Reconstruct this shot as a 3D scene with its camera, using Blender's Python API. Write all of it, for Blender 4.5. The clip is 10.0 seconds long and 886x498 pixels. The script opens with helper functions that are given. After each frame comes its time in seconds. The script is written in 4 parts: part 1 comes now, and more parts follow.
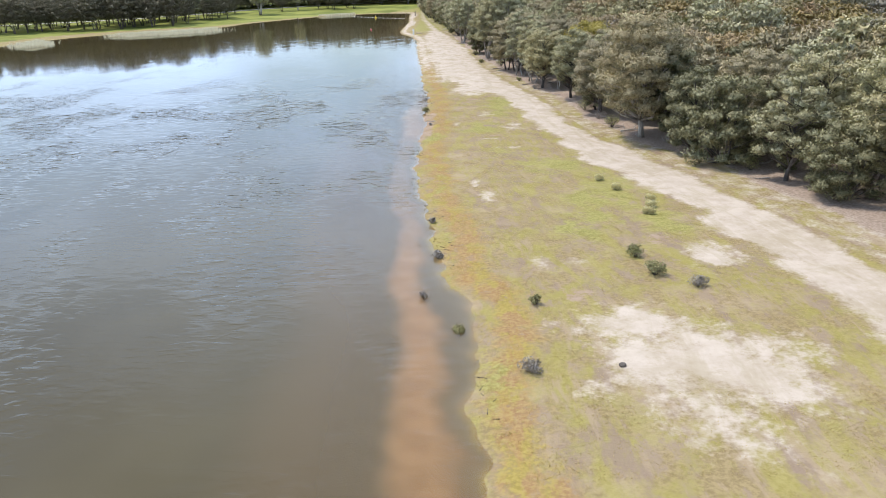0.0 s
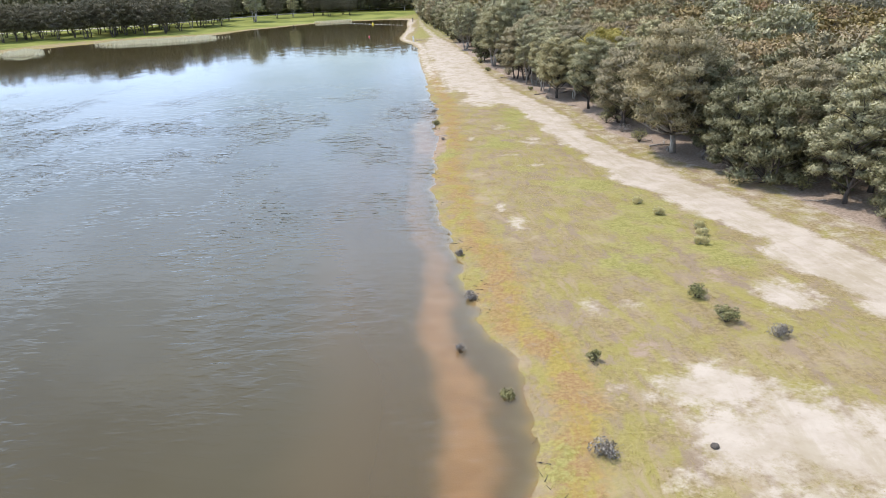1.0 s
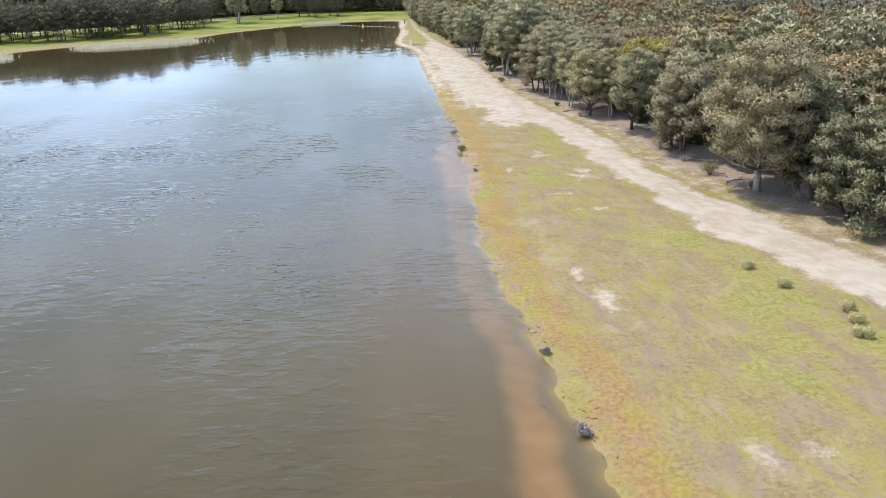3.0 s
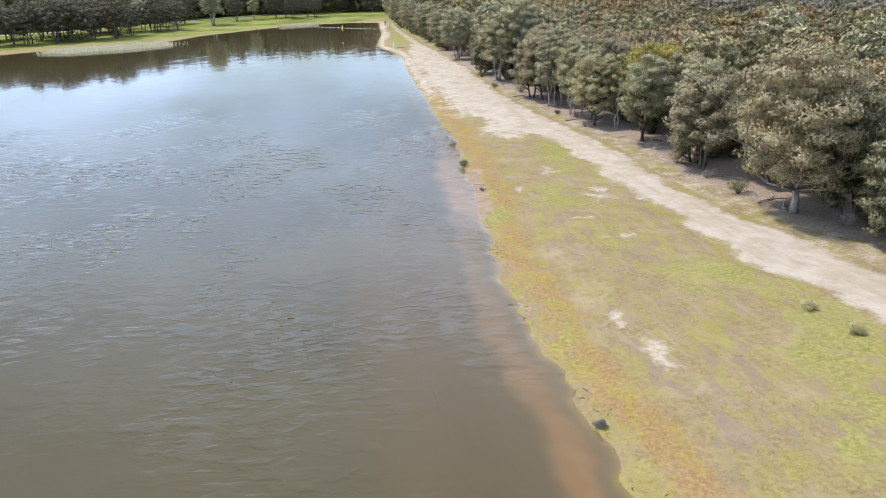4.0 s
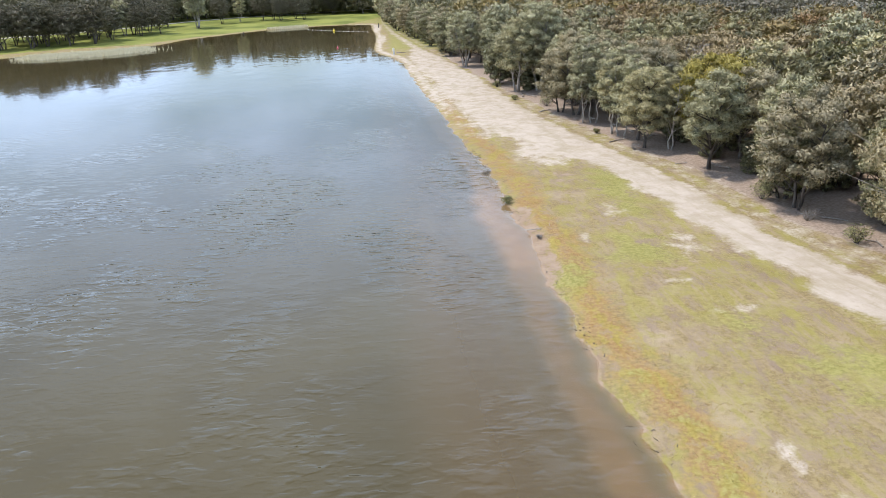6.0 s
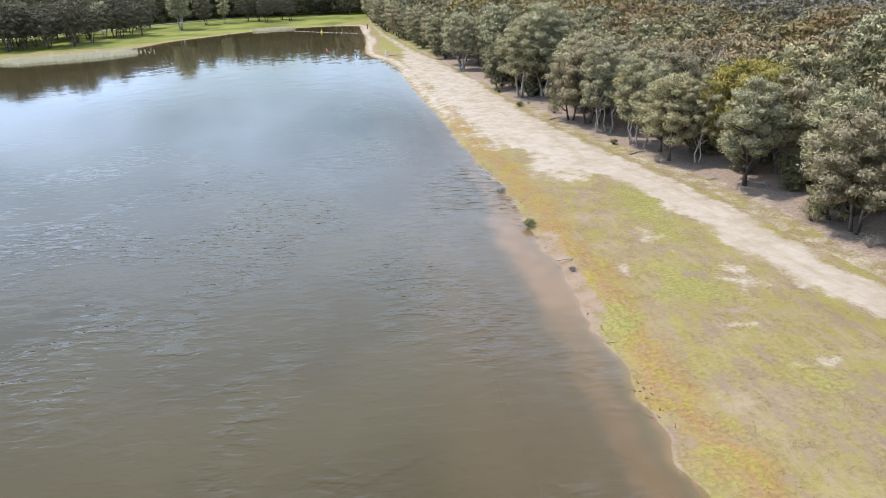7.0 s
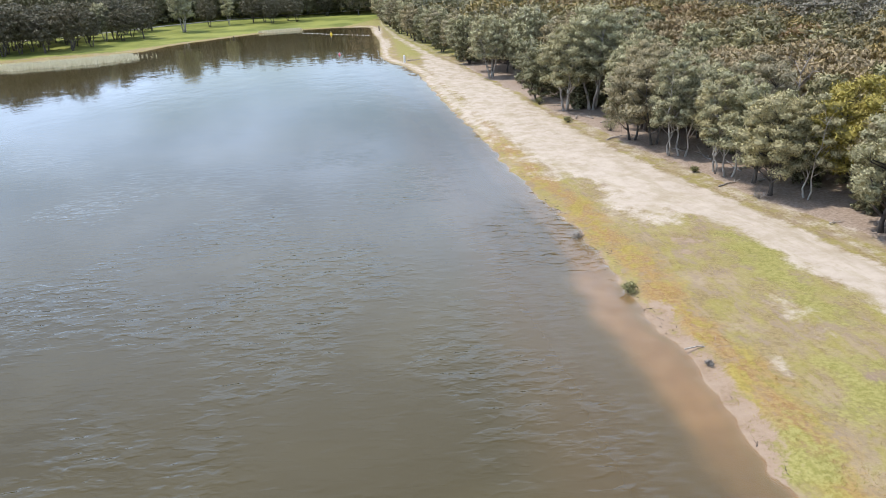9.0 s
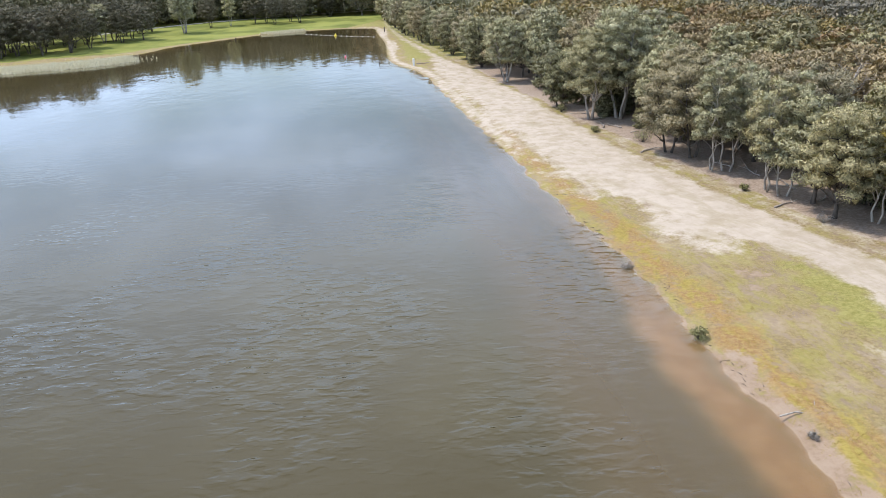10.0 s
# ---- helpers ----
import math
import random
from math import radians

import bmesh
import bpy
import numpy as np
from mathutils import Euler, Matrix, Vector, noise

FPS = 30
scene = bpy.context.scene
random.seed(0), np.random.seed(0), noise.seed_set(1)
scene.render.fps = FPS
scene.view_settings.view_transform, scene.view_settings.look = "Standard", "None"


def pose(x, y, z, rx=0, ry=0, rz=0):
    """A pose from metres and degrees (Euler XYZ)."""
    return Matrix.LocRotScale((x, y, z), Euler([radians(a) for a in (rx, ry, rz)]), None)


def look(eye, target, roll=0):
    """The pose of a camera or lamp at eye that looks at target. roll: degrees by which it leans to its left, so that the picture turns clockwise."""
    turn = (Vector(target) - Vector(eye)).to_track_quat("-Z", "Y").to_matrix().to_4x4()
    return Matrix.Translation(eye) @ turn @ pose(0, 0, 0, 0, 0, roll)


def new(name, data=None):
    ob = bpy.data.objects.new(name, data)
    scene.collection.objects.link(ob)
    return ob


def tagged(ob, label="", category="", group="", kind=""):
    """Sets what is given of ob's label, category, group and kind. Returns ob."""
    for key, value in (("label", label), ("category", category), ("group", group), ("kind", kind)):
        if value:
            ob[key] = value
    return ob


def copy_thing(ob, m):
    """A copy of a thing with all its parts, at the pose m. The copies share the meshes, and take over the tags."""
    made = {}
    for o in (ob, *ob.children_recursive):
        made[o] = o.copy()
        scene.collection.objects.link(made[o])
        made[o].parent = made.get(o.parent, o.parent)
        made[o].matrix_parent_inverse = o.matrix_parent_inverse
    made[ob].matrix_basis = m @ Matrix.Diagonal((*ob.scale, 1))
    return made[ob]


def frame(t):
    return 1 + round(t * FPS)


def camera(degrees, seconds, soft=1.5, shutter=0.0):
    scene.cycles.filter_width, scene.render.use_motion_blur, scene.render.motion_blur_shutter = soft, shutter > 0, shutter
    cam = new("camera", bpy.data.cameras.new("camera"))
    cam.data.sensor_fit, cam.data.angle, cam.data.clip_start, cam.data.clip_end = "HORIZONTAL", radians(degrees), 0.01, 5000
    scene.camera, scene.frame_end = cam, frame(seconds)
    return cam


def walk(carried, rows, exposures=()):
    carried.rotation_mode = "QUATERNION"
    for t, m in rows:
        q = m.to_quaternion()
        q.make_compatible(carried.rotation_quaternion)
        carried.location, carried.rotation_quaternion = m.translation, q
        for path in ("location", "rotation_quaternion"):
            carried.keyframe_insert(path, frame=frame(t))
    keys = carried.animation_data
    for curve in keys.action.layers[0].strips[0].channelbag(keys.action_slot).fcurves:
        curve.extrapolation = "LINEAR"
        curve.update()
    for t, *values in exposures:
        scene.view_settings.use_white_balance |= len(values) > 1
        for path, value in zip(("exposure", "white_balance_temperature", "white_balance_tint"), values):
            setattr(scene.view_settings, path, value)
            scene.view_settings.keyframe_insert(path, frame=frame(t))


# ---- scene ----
EXPOSURE = 0.15
cam = camera(62.8, 10.0, soft=0.8)
PATH = [
    (0.3, (1.161, -1.322, 18.955), (1.136, 0.549, 18.249), -2.3),
    (0.5, (0.69, -0.034, 18.872), (0.67, 1.839, 18.17), -2.4),
    (1, (-0.625, 3.414, 19.047), (-0.645, 5.286, 18.345), -2.3),
    (1.5, (-1.952, 6.886, 19.157), (-1.969, 8.758, 18.454), -2.3),
    (2, (-3.258, 10.44, 19.314), (-3.261, 12.312, 18.609), -2.3),
    (2.5, (-4.599, 13.956, 19.51), (-4.588, 15.828, 18.804), -2.2),
    (4, (-8.288, 24.346, 20.098), (-8.2, 26.214, 19.388), -2.3),
    (4.5, (-9.373, 27.645, 20.136), (-9.254, 29.511, 19.427), -2.3),
    (5, (-10.449, 31.038, 20.269), (-10.332, 32.904, 19.56), -2.4),
    (5.5, (-11.528, 34.451, 20.422), (-11.414, 36.317, 19.711), -2.4),
    (7, (-14.424, 45.335, 20.531), (-14.259, 47.196, 19.817), -2.5),
    (7.5, (-15.37, 48.767, 20.679), (-15.208, 50.628, 19.963), -2.6),
    (8, (-16.267, 52.213, 20.777), (-16.107, 54.073, 20.061), -2.7),
    (8.5, (-17.188, 55.694, 20.874), (-17.029, 57.555, 20.157), -2.8),
    (9, (-18.075, 59.196, 20.916), (-17.917, 61.056, 20.198), -2.8),
    (9.5, (-19.064, 62.512, 21.061), (-18.906, 64.371, 20.341), -2.8),
    (10, (-19.887, 66.057, 21.007), (-19.729, 67.917, 20.289), -2.8),
]
walk(cam, [(t, look(eye, target, roll)) for t, eye, target, roll in PATH], exposures=[(0.0, EXPOSURE), (10.0, EXPOSURE)])

# ---- world and sun ----
SUN_FROM = Vector((-0.45, 0.22, 1.0)).normalized()
world = bpy.data.worlds.new("sky")
scene.world = world
world.use_nodes = True
wn, wl = world.node_tree.nodes, world.node_tree.links
sky = wn.new("ShaderNodeTexSky")
sky.sky_type = "NISHITA"
sky.sun_disc = False
sky.sun_elevation = math.asin(SUN_FROM.z)
sky.sun_rotation = math.atan2(SUN_FROM.x, SUN_FROM.y)
sky.air_density, sky.dust_density, sky.ozone_density = 1.1, 0.6, 2.2
coord = wn.new("ShaderNodeTexCoord")
parts = wn.new("ShaderNodeSeparateXYZ")
lift = wn.new("ShaderNodeMath")
lift.operation = "ADD"
lift.inputs[1].default_value = 0.22
spread = wn.new("ShaderNodeVectorMath")
spread.operation = "DIVIDE"
wide = wn.new("ShaderNodeCombineXYZ")
wl.new(coord.outputs["Generated"], parts.inputs[0])
wl.new(parts.outputs["Z"], lift.inputs[0])
for axis in "XYZ":
    wl.new(lift.outputs[0], wide.inputs[axis])
wl.new(coord.outputs["Generated"], spread.inputs[0])
wl.new(wide.outputs[0], spread.inputs[1])
cloud = wn.new("ShaderNodeTexNoise")
cloud.inputs["Scale"].default_value = 0.85
cloud.inputs["Detail"].default_value = 5.0
cloud.inputs["Roughness"].default_value = 0.55
cover = wn.new("ShaderNodeMapRange")
cover.interpolation_type = "SMOOTHSTEP"
cover.inputs["From Min"].default_value = 0.30
cover.inputs["From Max"].default_value = 0.72
cover.inputs["To Max"].default_value = 0.95
blend = wn.new("ShaderNodeMix")
blend.data_type = "RGBA"
shade = wn.new("ShaderNodeValToRGB")
shade.color_ramp.elements[0].position, shade.color_ramp.elements[0].color = 0.06, (0.47, 0.63, 0.93, 1)
shade.color_ramp.elements[1].position, shade.color_ramp.elements[1].color = 0.55, (0.82, 0.90, 1.02, 1)
shade.color_ramp.elements.new(0.28).color = (0.68, 0.86, 1.16, 1)
full = wn.new("ShaderNodeVectorMath")
full.operation = "SCALE"
full.inputs["Scale"].default_value = 16.0
wl.new(parts.outputs["Z"], shade.inputs["Fac"])
wl.new(shade.outputs["Color"], full.inputs[0])
wl.new(full.outputs[0], blend.inputs["B"])
wl.new(spread.outputs[0], cloud.inputs["Vector"])
wl.new(cloud.outputs["Fac"], cover.inputs["Value"])
thin = wn.new("ShaderNodeMapRange")
thin.inputs["From Max"].default_value = 0.75
thin.inputs["To Min"].default_value = 1.0
thin.inputs["To Max"].default_value = 0.5
veil = wn.new("ShaderNodeMath")
veil.operation = "MULTIPLY"
wl.new(parts.outputs["Z"], thin.inputs["Value"])
wl.new(cover.outputs["Result"], veil.inputs[0])
wl.new(thin.outputs["Result"], veil.inputs[1])
wl.new(veil.outputs[0], blend.inputs["Factor"])
wl.new(sky.outputs["Color"], blend.inputs["A"])
wl.new(blend.outputs["Result"], wn["Background"].inputs["Color"])
wn["Background"].inputs["Strength"].default_value = 0.15

sun = new("sun", bpy.data.lights.new("sun", "SUN"))
sun.data.energy, sun.data.angle, sun.data.color = 3.05, radians(0.53), (1.0, 0.925, 0.845)
sun.matrix_world = look(SUN_FROM * 100, (0, 0, 0))


# ---- materials ----
class Mat:
    """A node material with short ways to add nodes."""

    def __init__(self, name):
        self.m = bpy.data.materials.new(name)
        self.m.use_nodes = True
        self.t = self.m.node_tree
        self.t.nodes.clear()
        self.out = self.t.nodes.new("ShaderNodeOutputMaterial")

    def set(self, socket, value):
        if isinstance(value, bpy.types.NodeSocket):
            self.t.links.new(value, socket)
        elif isinstance(value, (tuple, list)) and len(value) == 3 and socket.type == "RGBA":
            socket.default_value = (*value, 1)
        else:
            socket.default_value = value

    def node(self, kind, **values):
        n = self.t.nodes.new(kind)
        for key, value in values.items():
            self.set(n.inputs[key.replace("_", " ")], value)
        return n

    def place(self, scale=(1, 1, 1)):
        g = self.t.nodes.new("ShaderNodeNewGeometry")
        return self.node("ShaderNodeMapping", Vector=g.outputs["Position"], Scale=scale).outputs["Vector"]

    def noise(self, vector, scale, detail=4.0, rough=0.55, distort=0.0):
        return self.node("ShaderNodeTexNoise", Vector=vector, Scale=scale, Detail=detail, Roughness=rough, Distortion=distort).outputs["Fac"]

    def math(self, op, a, b=0.0):
        n = self.t.nodes.new("ShaderNodeMath")
        n.operation = op
        self.set(n.inputs[0], a)
        self.set(n.inputs[1], b)
        return n.outputs[0]

    def band(self, value, low, high, to_min=0.0, to_max=1.0):
        n = self.node("ShaderNodeMapRange", Value=value, From_Min=low, From_Max=high, To_Min=to_min, To_Max=to_max)
        n.interpolation_type = "SMOOTHSTEP"
        return n.outputs["Result"]

    def mix(self, fac, a, b, blend="MIX"):
        n = self.t.nodes.new("ShaderNodeMix")
        n.data_type = "RGBA"
        n.blend_type = blend
        self.set(n.inputs[0], fac)
        self.set(n.inputs[6], a)
        self.set(n.inputs[7], b)
        return n.outputs[2]

    def attr(self, name):
        n = self.t.nodes.new("ShaderNodeAttribute")
        n.attribute_name = name
        return n.outputs["Fac"]

    def bump(self, height, distance, strength=1.0):
        return self.node("ShaderNodeBump", Height=height, Distance=distance, Strength=strength).outputs["Normal"]

    def surface(self, shader):
        self.t.links.new(shader, self.out.inputs["Surface"])
        return self.m

    def principled(self, color, rough, normal=None, **more):
        n = self.node("ShaderNodeBsdfPrincipled", Base_Color=color, Roughness=rough, **more)
        if normal is not None:
            self.set(n.inputs["Normal"], normal)
        return self.surface(n.outputs[0])


def simple(name, low, high, scale, rough=0.85, depth=0.02, stretch=(1, 1, 1), **more):
    """Two tones mixed by noise at two scales, with relief."""
    m = Mat(name)
    p = m.place(stretch)
    n = m.math("ADD", m.math("MULTIPLY", m.noise(p, scale), 0.6), m.math("MULTIPLY", m.noise(p, scale * 0.13), 0.4))
    return m.principled(m.mix(m.band(n, 0.38, 0.62), low, high), rough, m.bump(n, depth), **more)


def ground_material():
    m = Mat("shore_ground")
    p = m.place()
    big, mid, fine = m.noise(p, 0.12, 4), m.noise(p, 0.7, 5, 0.6), m.noise(p, 4.0, 5, 0.65)
    streak = m.noise(m.place((1.6, 0.55, 1)), 0.9, 5, 0.6)
    speck = m.noise(p, 11.0, 3, 0.7)
    north = m.node("ShaderNodeSeparateXYZ", Vector=p).outputs["Y"]

    def lengthwise(name, across, ahead, detail=5, rough=0.6):
        v = m.node("ShaderNodeCombineXYZ", X=m.math("MULTIPLY", m.attr(name), across), Y=m.math("MULTIPLY", north, ahead)).outputs["Vector"]
        return m.noise(v, 1.0, detail, rough)


    def mask(name, spread=0.55, low=0.38, high=0.62, by=None):
        w = m.math("ADD", m.attr(name), m.math("MULTIPLY", m.math("SUBTRACT", mid if by is None else by, 0.5), spread * 1.6))
        w = m.math("ADD", w, m.math("MULTIPLY", m.math("SUBTRACT", fine, 0.5), spread * 0.9))
        return m.band(w, low, high)

    straw = m.mix(m.band(fine, 0.35, 0.65), (0.239, 0.180, 0.088), (0.338, 0.261, 0.133))
    straw = m.mix(m.band(streak, 0.48, 0.66, 0, 0.8), straw, (0.305, 0.235, 0.155))
    straw = m.mix(m.band(m.noise(p, 0.33, 5, 0.65), 0.46, 0.64, 0, 0.8), straw, (0.305, 0.268, 0.078))
    straw = m.mix(m.band(m.noise(p, 0.21, 5, 0.65), 0.51, 0.66, 0, 0.85), straw, (0.41, 0.32, 0.22))
    straw = m.mix(m.band(m.noise(m.place((1.5, 0.6, 1)), 0.42, 5, 0.6), 0.52, 0.64, 0, 0.85), straw, (0.27, 0.20, 0.145))
    straw = m.mix(m.band(speck, 0.60, 0.78, 0, 0.22), straw, (0.19, 0.15, 0.08))
    straw = m.mix(m.band(m.noise(p, 0.42, 6, 0.68), 0.50, 0.62, 0, 0.65), straw, m.mix(m.band(fine, 0.4, 0.6), (0.266, 0.230, 0.070), (0.333, 0.286, 0.104)))
    straw = m.mix(m.band(m.noise(m.place((1.25, 0.8, 1)), 0.55, 6, 0.7), 0.535, 0.63, 0, 0.85), straw, (0.305, 0.232, 0.16))
    straw = m.mix(m.band(lengthwise("shore", 0.75, 0.16), 0.50, 0.64, 0, 0.7), straw, m.mix(m.band(fine, 0.3, 0.7), (0.285, 0.245, 0.068), (0.345, 0.30, 0.10)))
    straw = m.mix(m.band(lengthwise("shore", 1.1, 0.21), 0.55, 0.66, 0, 0.65), straw, (0.36, 0.275, 0.175))
    sand = m.mix(m.band(mid, 0.25, 0.75), (0.45, 0.375, 0.295), (0.56, 0.485, 0.40))
    sand = m.mix(m.band(m.noise(p, 0.28, 5, 0.65), 0.47, 0.66, 0, 0.7), sand, (0.40, 0.33, 0.235))
    sand = m.mix(m.band(lengthwise("lane", 5.0, 0.16), 0.47, 0.66, 0, 0.5), sand, (0.37, 0.305, 0.20))
    sand = m.mix(m.band(lengthwise("lane", 8.0, 0.55), 0.54, 0.70, 0, 0.35), sand, (0.60, 0.53, 0.45))
    sand = m.mix(m.band(m.noise(p, 1.3, 5, 0.7), 0.56, 0.68, 0, 0.3), sand, (0.35, 0.275, 0.19))
    green = m.mix(m.band(fine, 0.35, 0.65), (0.239, 0.221, 0.063), (0.347, 0.313, 0.113))
    gold = m.mix(m.band(fine, 0.36, 0.66), (0.279, 0.167, 0.077), (0.369, 0.257, 0.113))
    gold = m.mix(m.band(m.noise(m.place((1.4, 0.7, 1)), 0.5, 6, 0.68), 0.47, 0.58, 0, 0.9), gold, m.mix(m.band(fine, 0.4, 0.6), (0.284, 0.225, 0.056), (0.360, 0.284, 0.077)))
    gold = m.mix(m.band(m.noise(m.place((1.1, 0.9, 1)), 0.8, 6, 0.7), 0.55, 0.65, 0, 0.8), gold, (0.30, 0.215, 0.14))
    gold = m.mix(m.band(lengthwise("shore", 2.2, 0.18), 0.50, 0.64, 0, 0.6), gold, m.mix(m.band(fine, 0.3, 0.7), (0.30, 0.18, 0.062), (0.36, 0.24, 0.085)))
    litter = m.mix(m.band(fine, 0.3, 0.7), (0.27, 0.205, 0.155), (0.43, 0.345, 0.28))
    lawn = m.mix(m.band(m.noise(p, 0.06, 4), 0.35, 0.65), (0.14, 0.165, 0.033), (0.265, 0.28, 0.068))
    mud = m.mix(m.band(mid, 0.3, 0.7), m.mix(m.band(fine, 0.3, 0.7), (0.25, 0.17, 0.11), (0.33, 0.235, 0.165)), (0.37, 0.28, 0.205))
    bed = m.mix(m.band(mid, 0.38, 0.62), (0.43, 0.28, 0.155), (0.51, 0.345, 0.205))
    c = m.mix(mask("gold", 1.0, 0.25, 0.85), straw, gold)
    c = m.mix(mask("green", 1.0, 0.25, 0.80), c, green)
    c = m.mix(mask("litter", 0.5), c, litter)
    c = m.mix(mask("lawn", 0.5), c, lawn)
    c = m.mix(mask("sand", 0.62, 0.30, 0.74), c, sand)
    c = m.mix(mask("mud", 0.6), c, mud)
    c = m.mix(m.attr("bed"), c, m.mix(m.attr("bar"), (0.28, 0.25, 0.18), bed))
    h = m.math("ADD", m.math("MULTIPLY", fine, 0.6), m.math("MULTIPLY", speck, 0.4))
    return m.principled(c, 0.95, m.bump(h, 0.07, 0.7), Specular_IOR_Level=0.2)


def water_material():
    m = Mat("lake_water")
    p = m.place()
    turned = m.node("ShaderNodeMapping", Vector=p, Rotation=(0, 0, radians(-5)), Scale=(0.55, 1.0, 1)).outputs["Vector"]
    wind = m.band(m.noise(m.place((0.8, 0.5, 1)), 0.12, 3, 0.5), 0.44, 0.60, 0.22, 1.2)
    ripple = m.band(m.noise(turned, 1.55, 2, 0.42, 0.7), 0.38, 0.82)
    chop = m.noise(turned, 5.0, 2, 0.5, 0.3)
    swell = m.noise(turned, 0.40, 2, 0.5)
    fleck = m.noise(m.place((1.0, 0.6, 1)), 0.24, 3, 0.55)
    crest = m.node("ShaderNodeTexWave", Vector=m.node("ShaderNodeMapping", Vector=p, Rotation=(0, 0, radians(-6)), Scale=(0.9, -1.0, 1)).outputs["Vector"],
                   Scale=0.44, Distortion=7.0, Detail=2.0, Detail_Scale=0.55, Detail_Roughness=0.5)
    crest.bands_direction, crest.wave_profile = "Y", "SAW"
    dash = m.math("MULTIPLY", crest.outputs["Fac"], m.band(m.noise(m.place((0.7, 1.3, 1)), 0.8, 2, 0.5), 0.44, 0.60))
    near = m.attr("near")
    calm = m.math("ADD", 1.0, m.math("MULTIPLY", near, m.math("SUBTRACT", wind, 1.0)))
    h = m.math("ADD", m.math("MULTIPLY", ripple, 0.022), m.math("ADD", m.math("MULTIPLY", chop, 0.005), m.math("MULTIPLY", dash, m.math("MULTIPLY", near, 0.042))))
    h = m.math("ADD", m.math("MULTIPLY", h, calm), m.math("MULTIPLY", swell, 0.02))
    h = m.math("ADD", m.math("MULTIPLY", h, m.attr("open")), m.math("MULTIPLY", fleck, m.math("MULTIPLY", m.math("SUBTRACT", 1.0, near), 0.08)))
    normal = m.bump(h, 1.0, 1.0)
    murk = m.mix(m.band(m.noise(p, 0.05, 3), 0.4, 0.6), (0.072, 0.057, 0.025), (0.086, 0.069, 0.031))
    murk = m.mix(m.band(m.attr("depth"), 2.8, 0.5), murk, (0.110, 0.078, 0.036))
    clear = m.node("ShaderNodeBsdfTransparent", Color=(0.93, 0.89, 0.78))
    body = m.node("ShaderNodeBsdfDiffuse", Color=murk)
    deep = m.math("SUBTRACT", 1.0, m.math("POWER", 2.718, m.math("MULTIPLY", m.attr("depth"), -2.3)))
    under = m.node("ShaderNodeMixShader", Fac=deep)
    m.t.links.new(clear.outputs[0], under.inputs[1])
    m.t.links.new(body.outputs[0], under.inputs[2])
    gloss = m.node("ShaderNodeBsdfGlossy", Color=(1, 1, 1), Roughness=0.025, Normal=normal)
    edge = m.node("ShaderNodeFresnel", IOR=1.33, Normal=normal)
    whole = m.node("ShaderNodeMixShader", Fac=edge.outputs[0])
    m.t.links.new(under.outputs[0], whole.inputs[1])
    m.t.links.new(gloss.outputs[0], whole.inputs[2])
    return m.surface(whole.outputs[0])


def leaf_material(name, tone=None, low=(0.205, 0.195, 0.112), high=(0.335, 0.315, 0.192)):
    """Grey-green foliage; tone: a mesh attribute that picks the hue, else the object's own random number."""
    m = Mat(name)
    g = m.t.nodes.new("ShaderNodeNewGeometry")
    leaf = g.outputs["Random Per Island"]
    pick = m.attr(tone) if tone else m.t.nodes.new("ShaderNodeObjectInfo").outputs["Random"]
    hue = m.t.nodes.new("ShaderNodeValToRGB")
    m.set(hue.inputs["Fac"], pick)
    e = hue.color_ramp.elements
    e[0].position, e[0].color = 0.0, (0.93, 0.93, 0.86, 1)
    e[1].position, e[1].color = 1.0, (1.12, 1.06, 0.92, 1)
    for at, col in ((0.25, (1.05, 1.05, 0.98, 1)), (0.5, (0.97, 0.98, 0.96, 1)), (0.7, (1.10, 1.08, 0.94, 1)), (0.88, (0.98, 0.95, 0.86, 1))):
        n = e.new(at)
        n.color = col
    if tone:
        ramp = ((0.0, (0.55, 0.62, 0.50)), (0.16, (0.60, 0.66, 0.56)), (0.26, (0.86, 0.90, 1.02)), (0.38, (0.92, 0.96, 0.98)), (0.50, (0.98, 1.02, 0.80)), (0.62, (1.06, 1.0, 0.72)),
                (0.75, (1.10, 0.96, 0.50)), (0.88, (0.98, 0.83, 0.60)), (1.0, (1.06, 0.78, 0.56)))
        while len(e) < len(ramp):
            e.new(0.5)
        for n, (at, col) in zip(e, ramp):
            n.position, n.color = at, (*col, 1)
    c = m.mix(m.band(leaf, 0.0, 1.0), low, high)
    c = m.mix(1.0, c, hue.outputs["Color"], "MULTIPLY")
    p = m.place()
    grain = m.noise(p, 0.9 if tone else 2.2, 4, 0.7)
    c = m.mix(m.band(grain, 0.36, 0.64), m.mix(1.0, c, (0.86, 0.86, 0.84), "MULTIPLY"), m.mix(1.0, c, (1.13, 1.13, 1.15), "MULTIPLY"))
    d = m.node("ShaderNodeBsdfPrincipled", Base_Color=c, Roughness=0.55, Specular_IOR_Level=0.35)
    s = m.node("ShaderNodeBsdfTranslucent", Color=m.mix(1.0, c, (1.1, 1.25, 0.6), "MULTIPLY"))
    both = m.node("ShaderNodeMixShader", Fac=0.08)
    m.t.links.new(d.outputs[0], both.inputs[1])
    m.t.links.new(s.outputs[0], both.inputs[2])
    return m.surface(both.outputs[0])


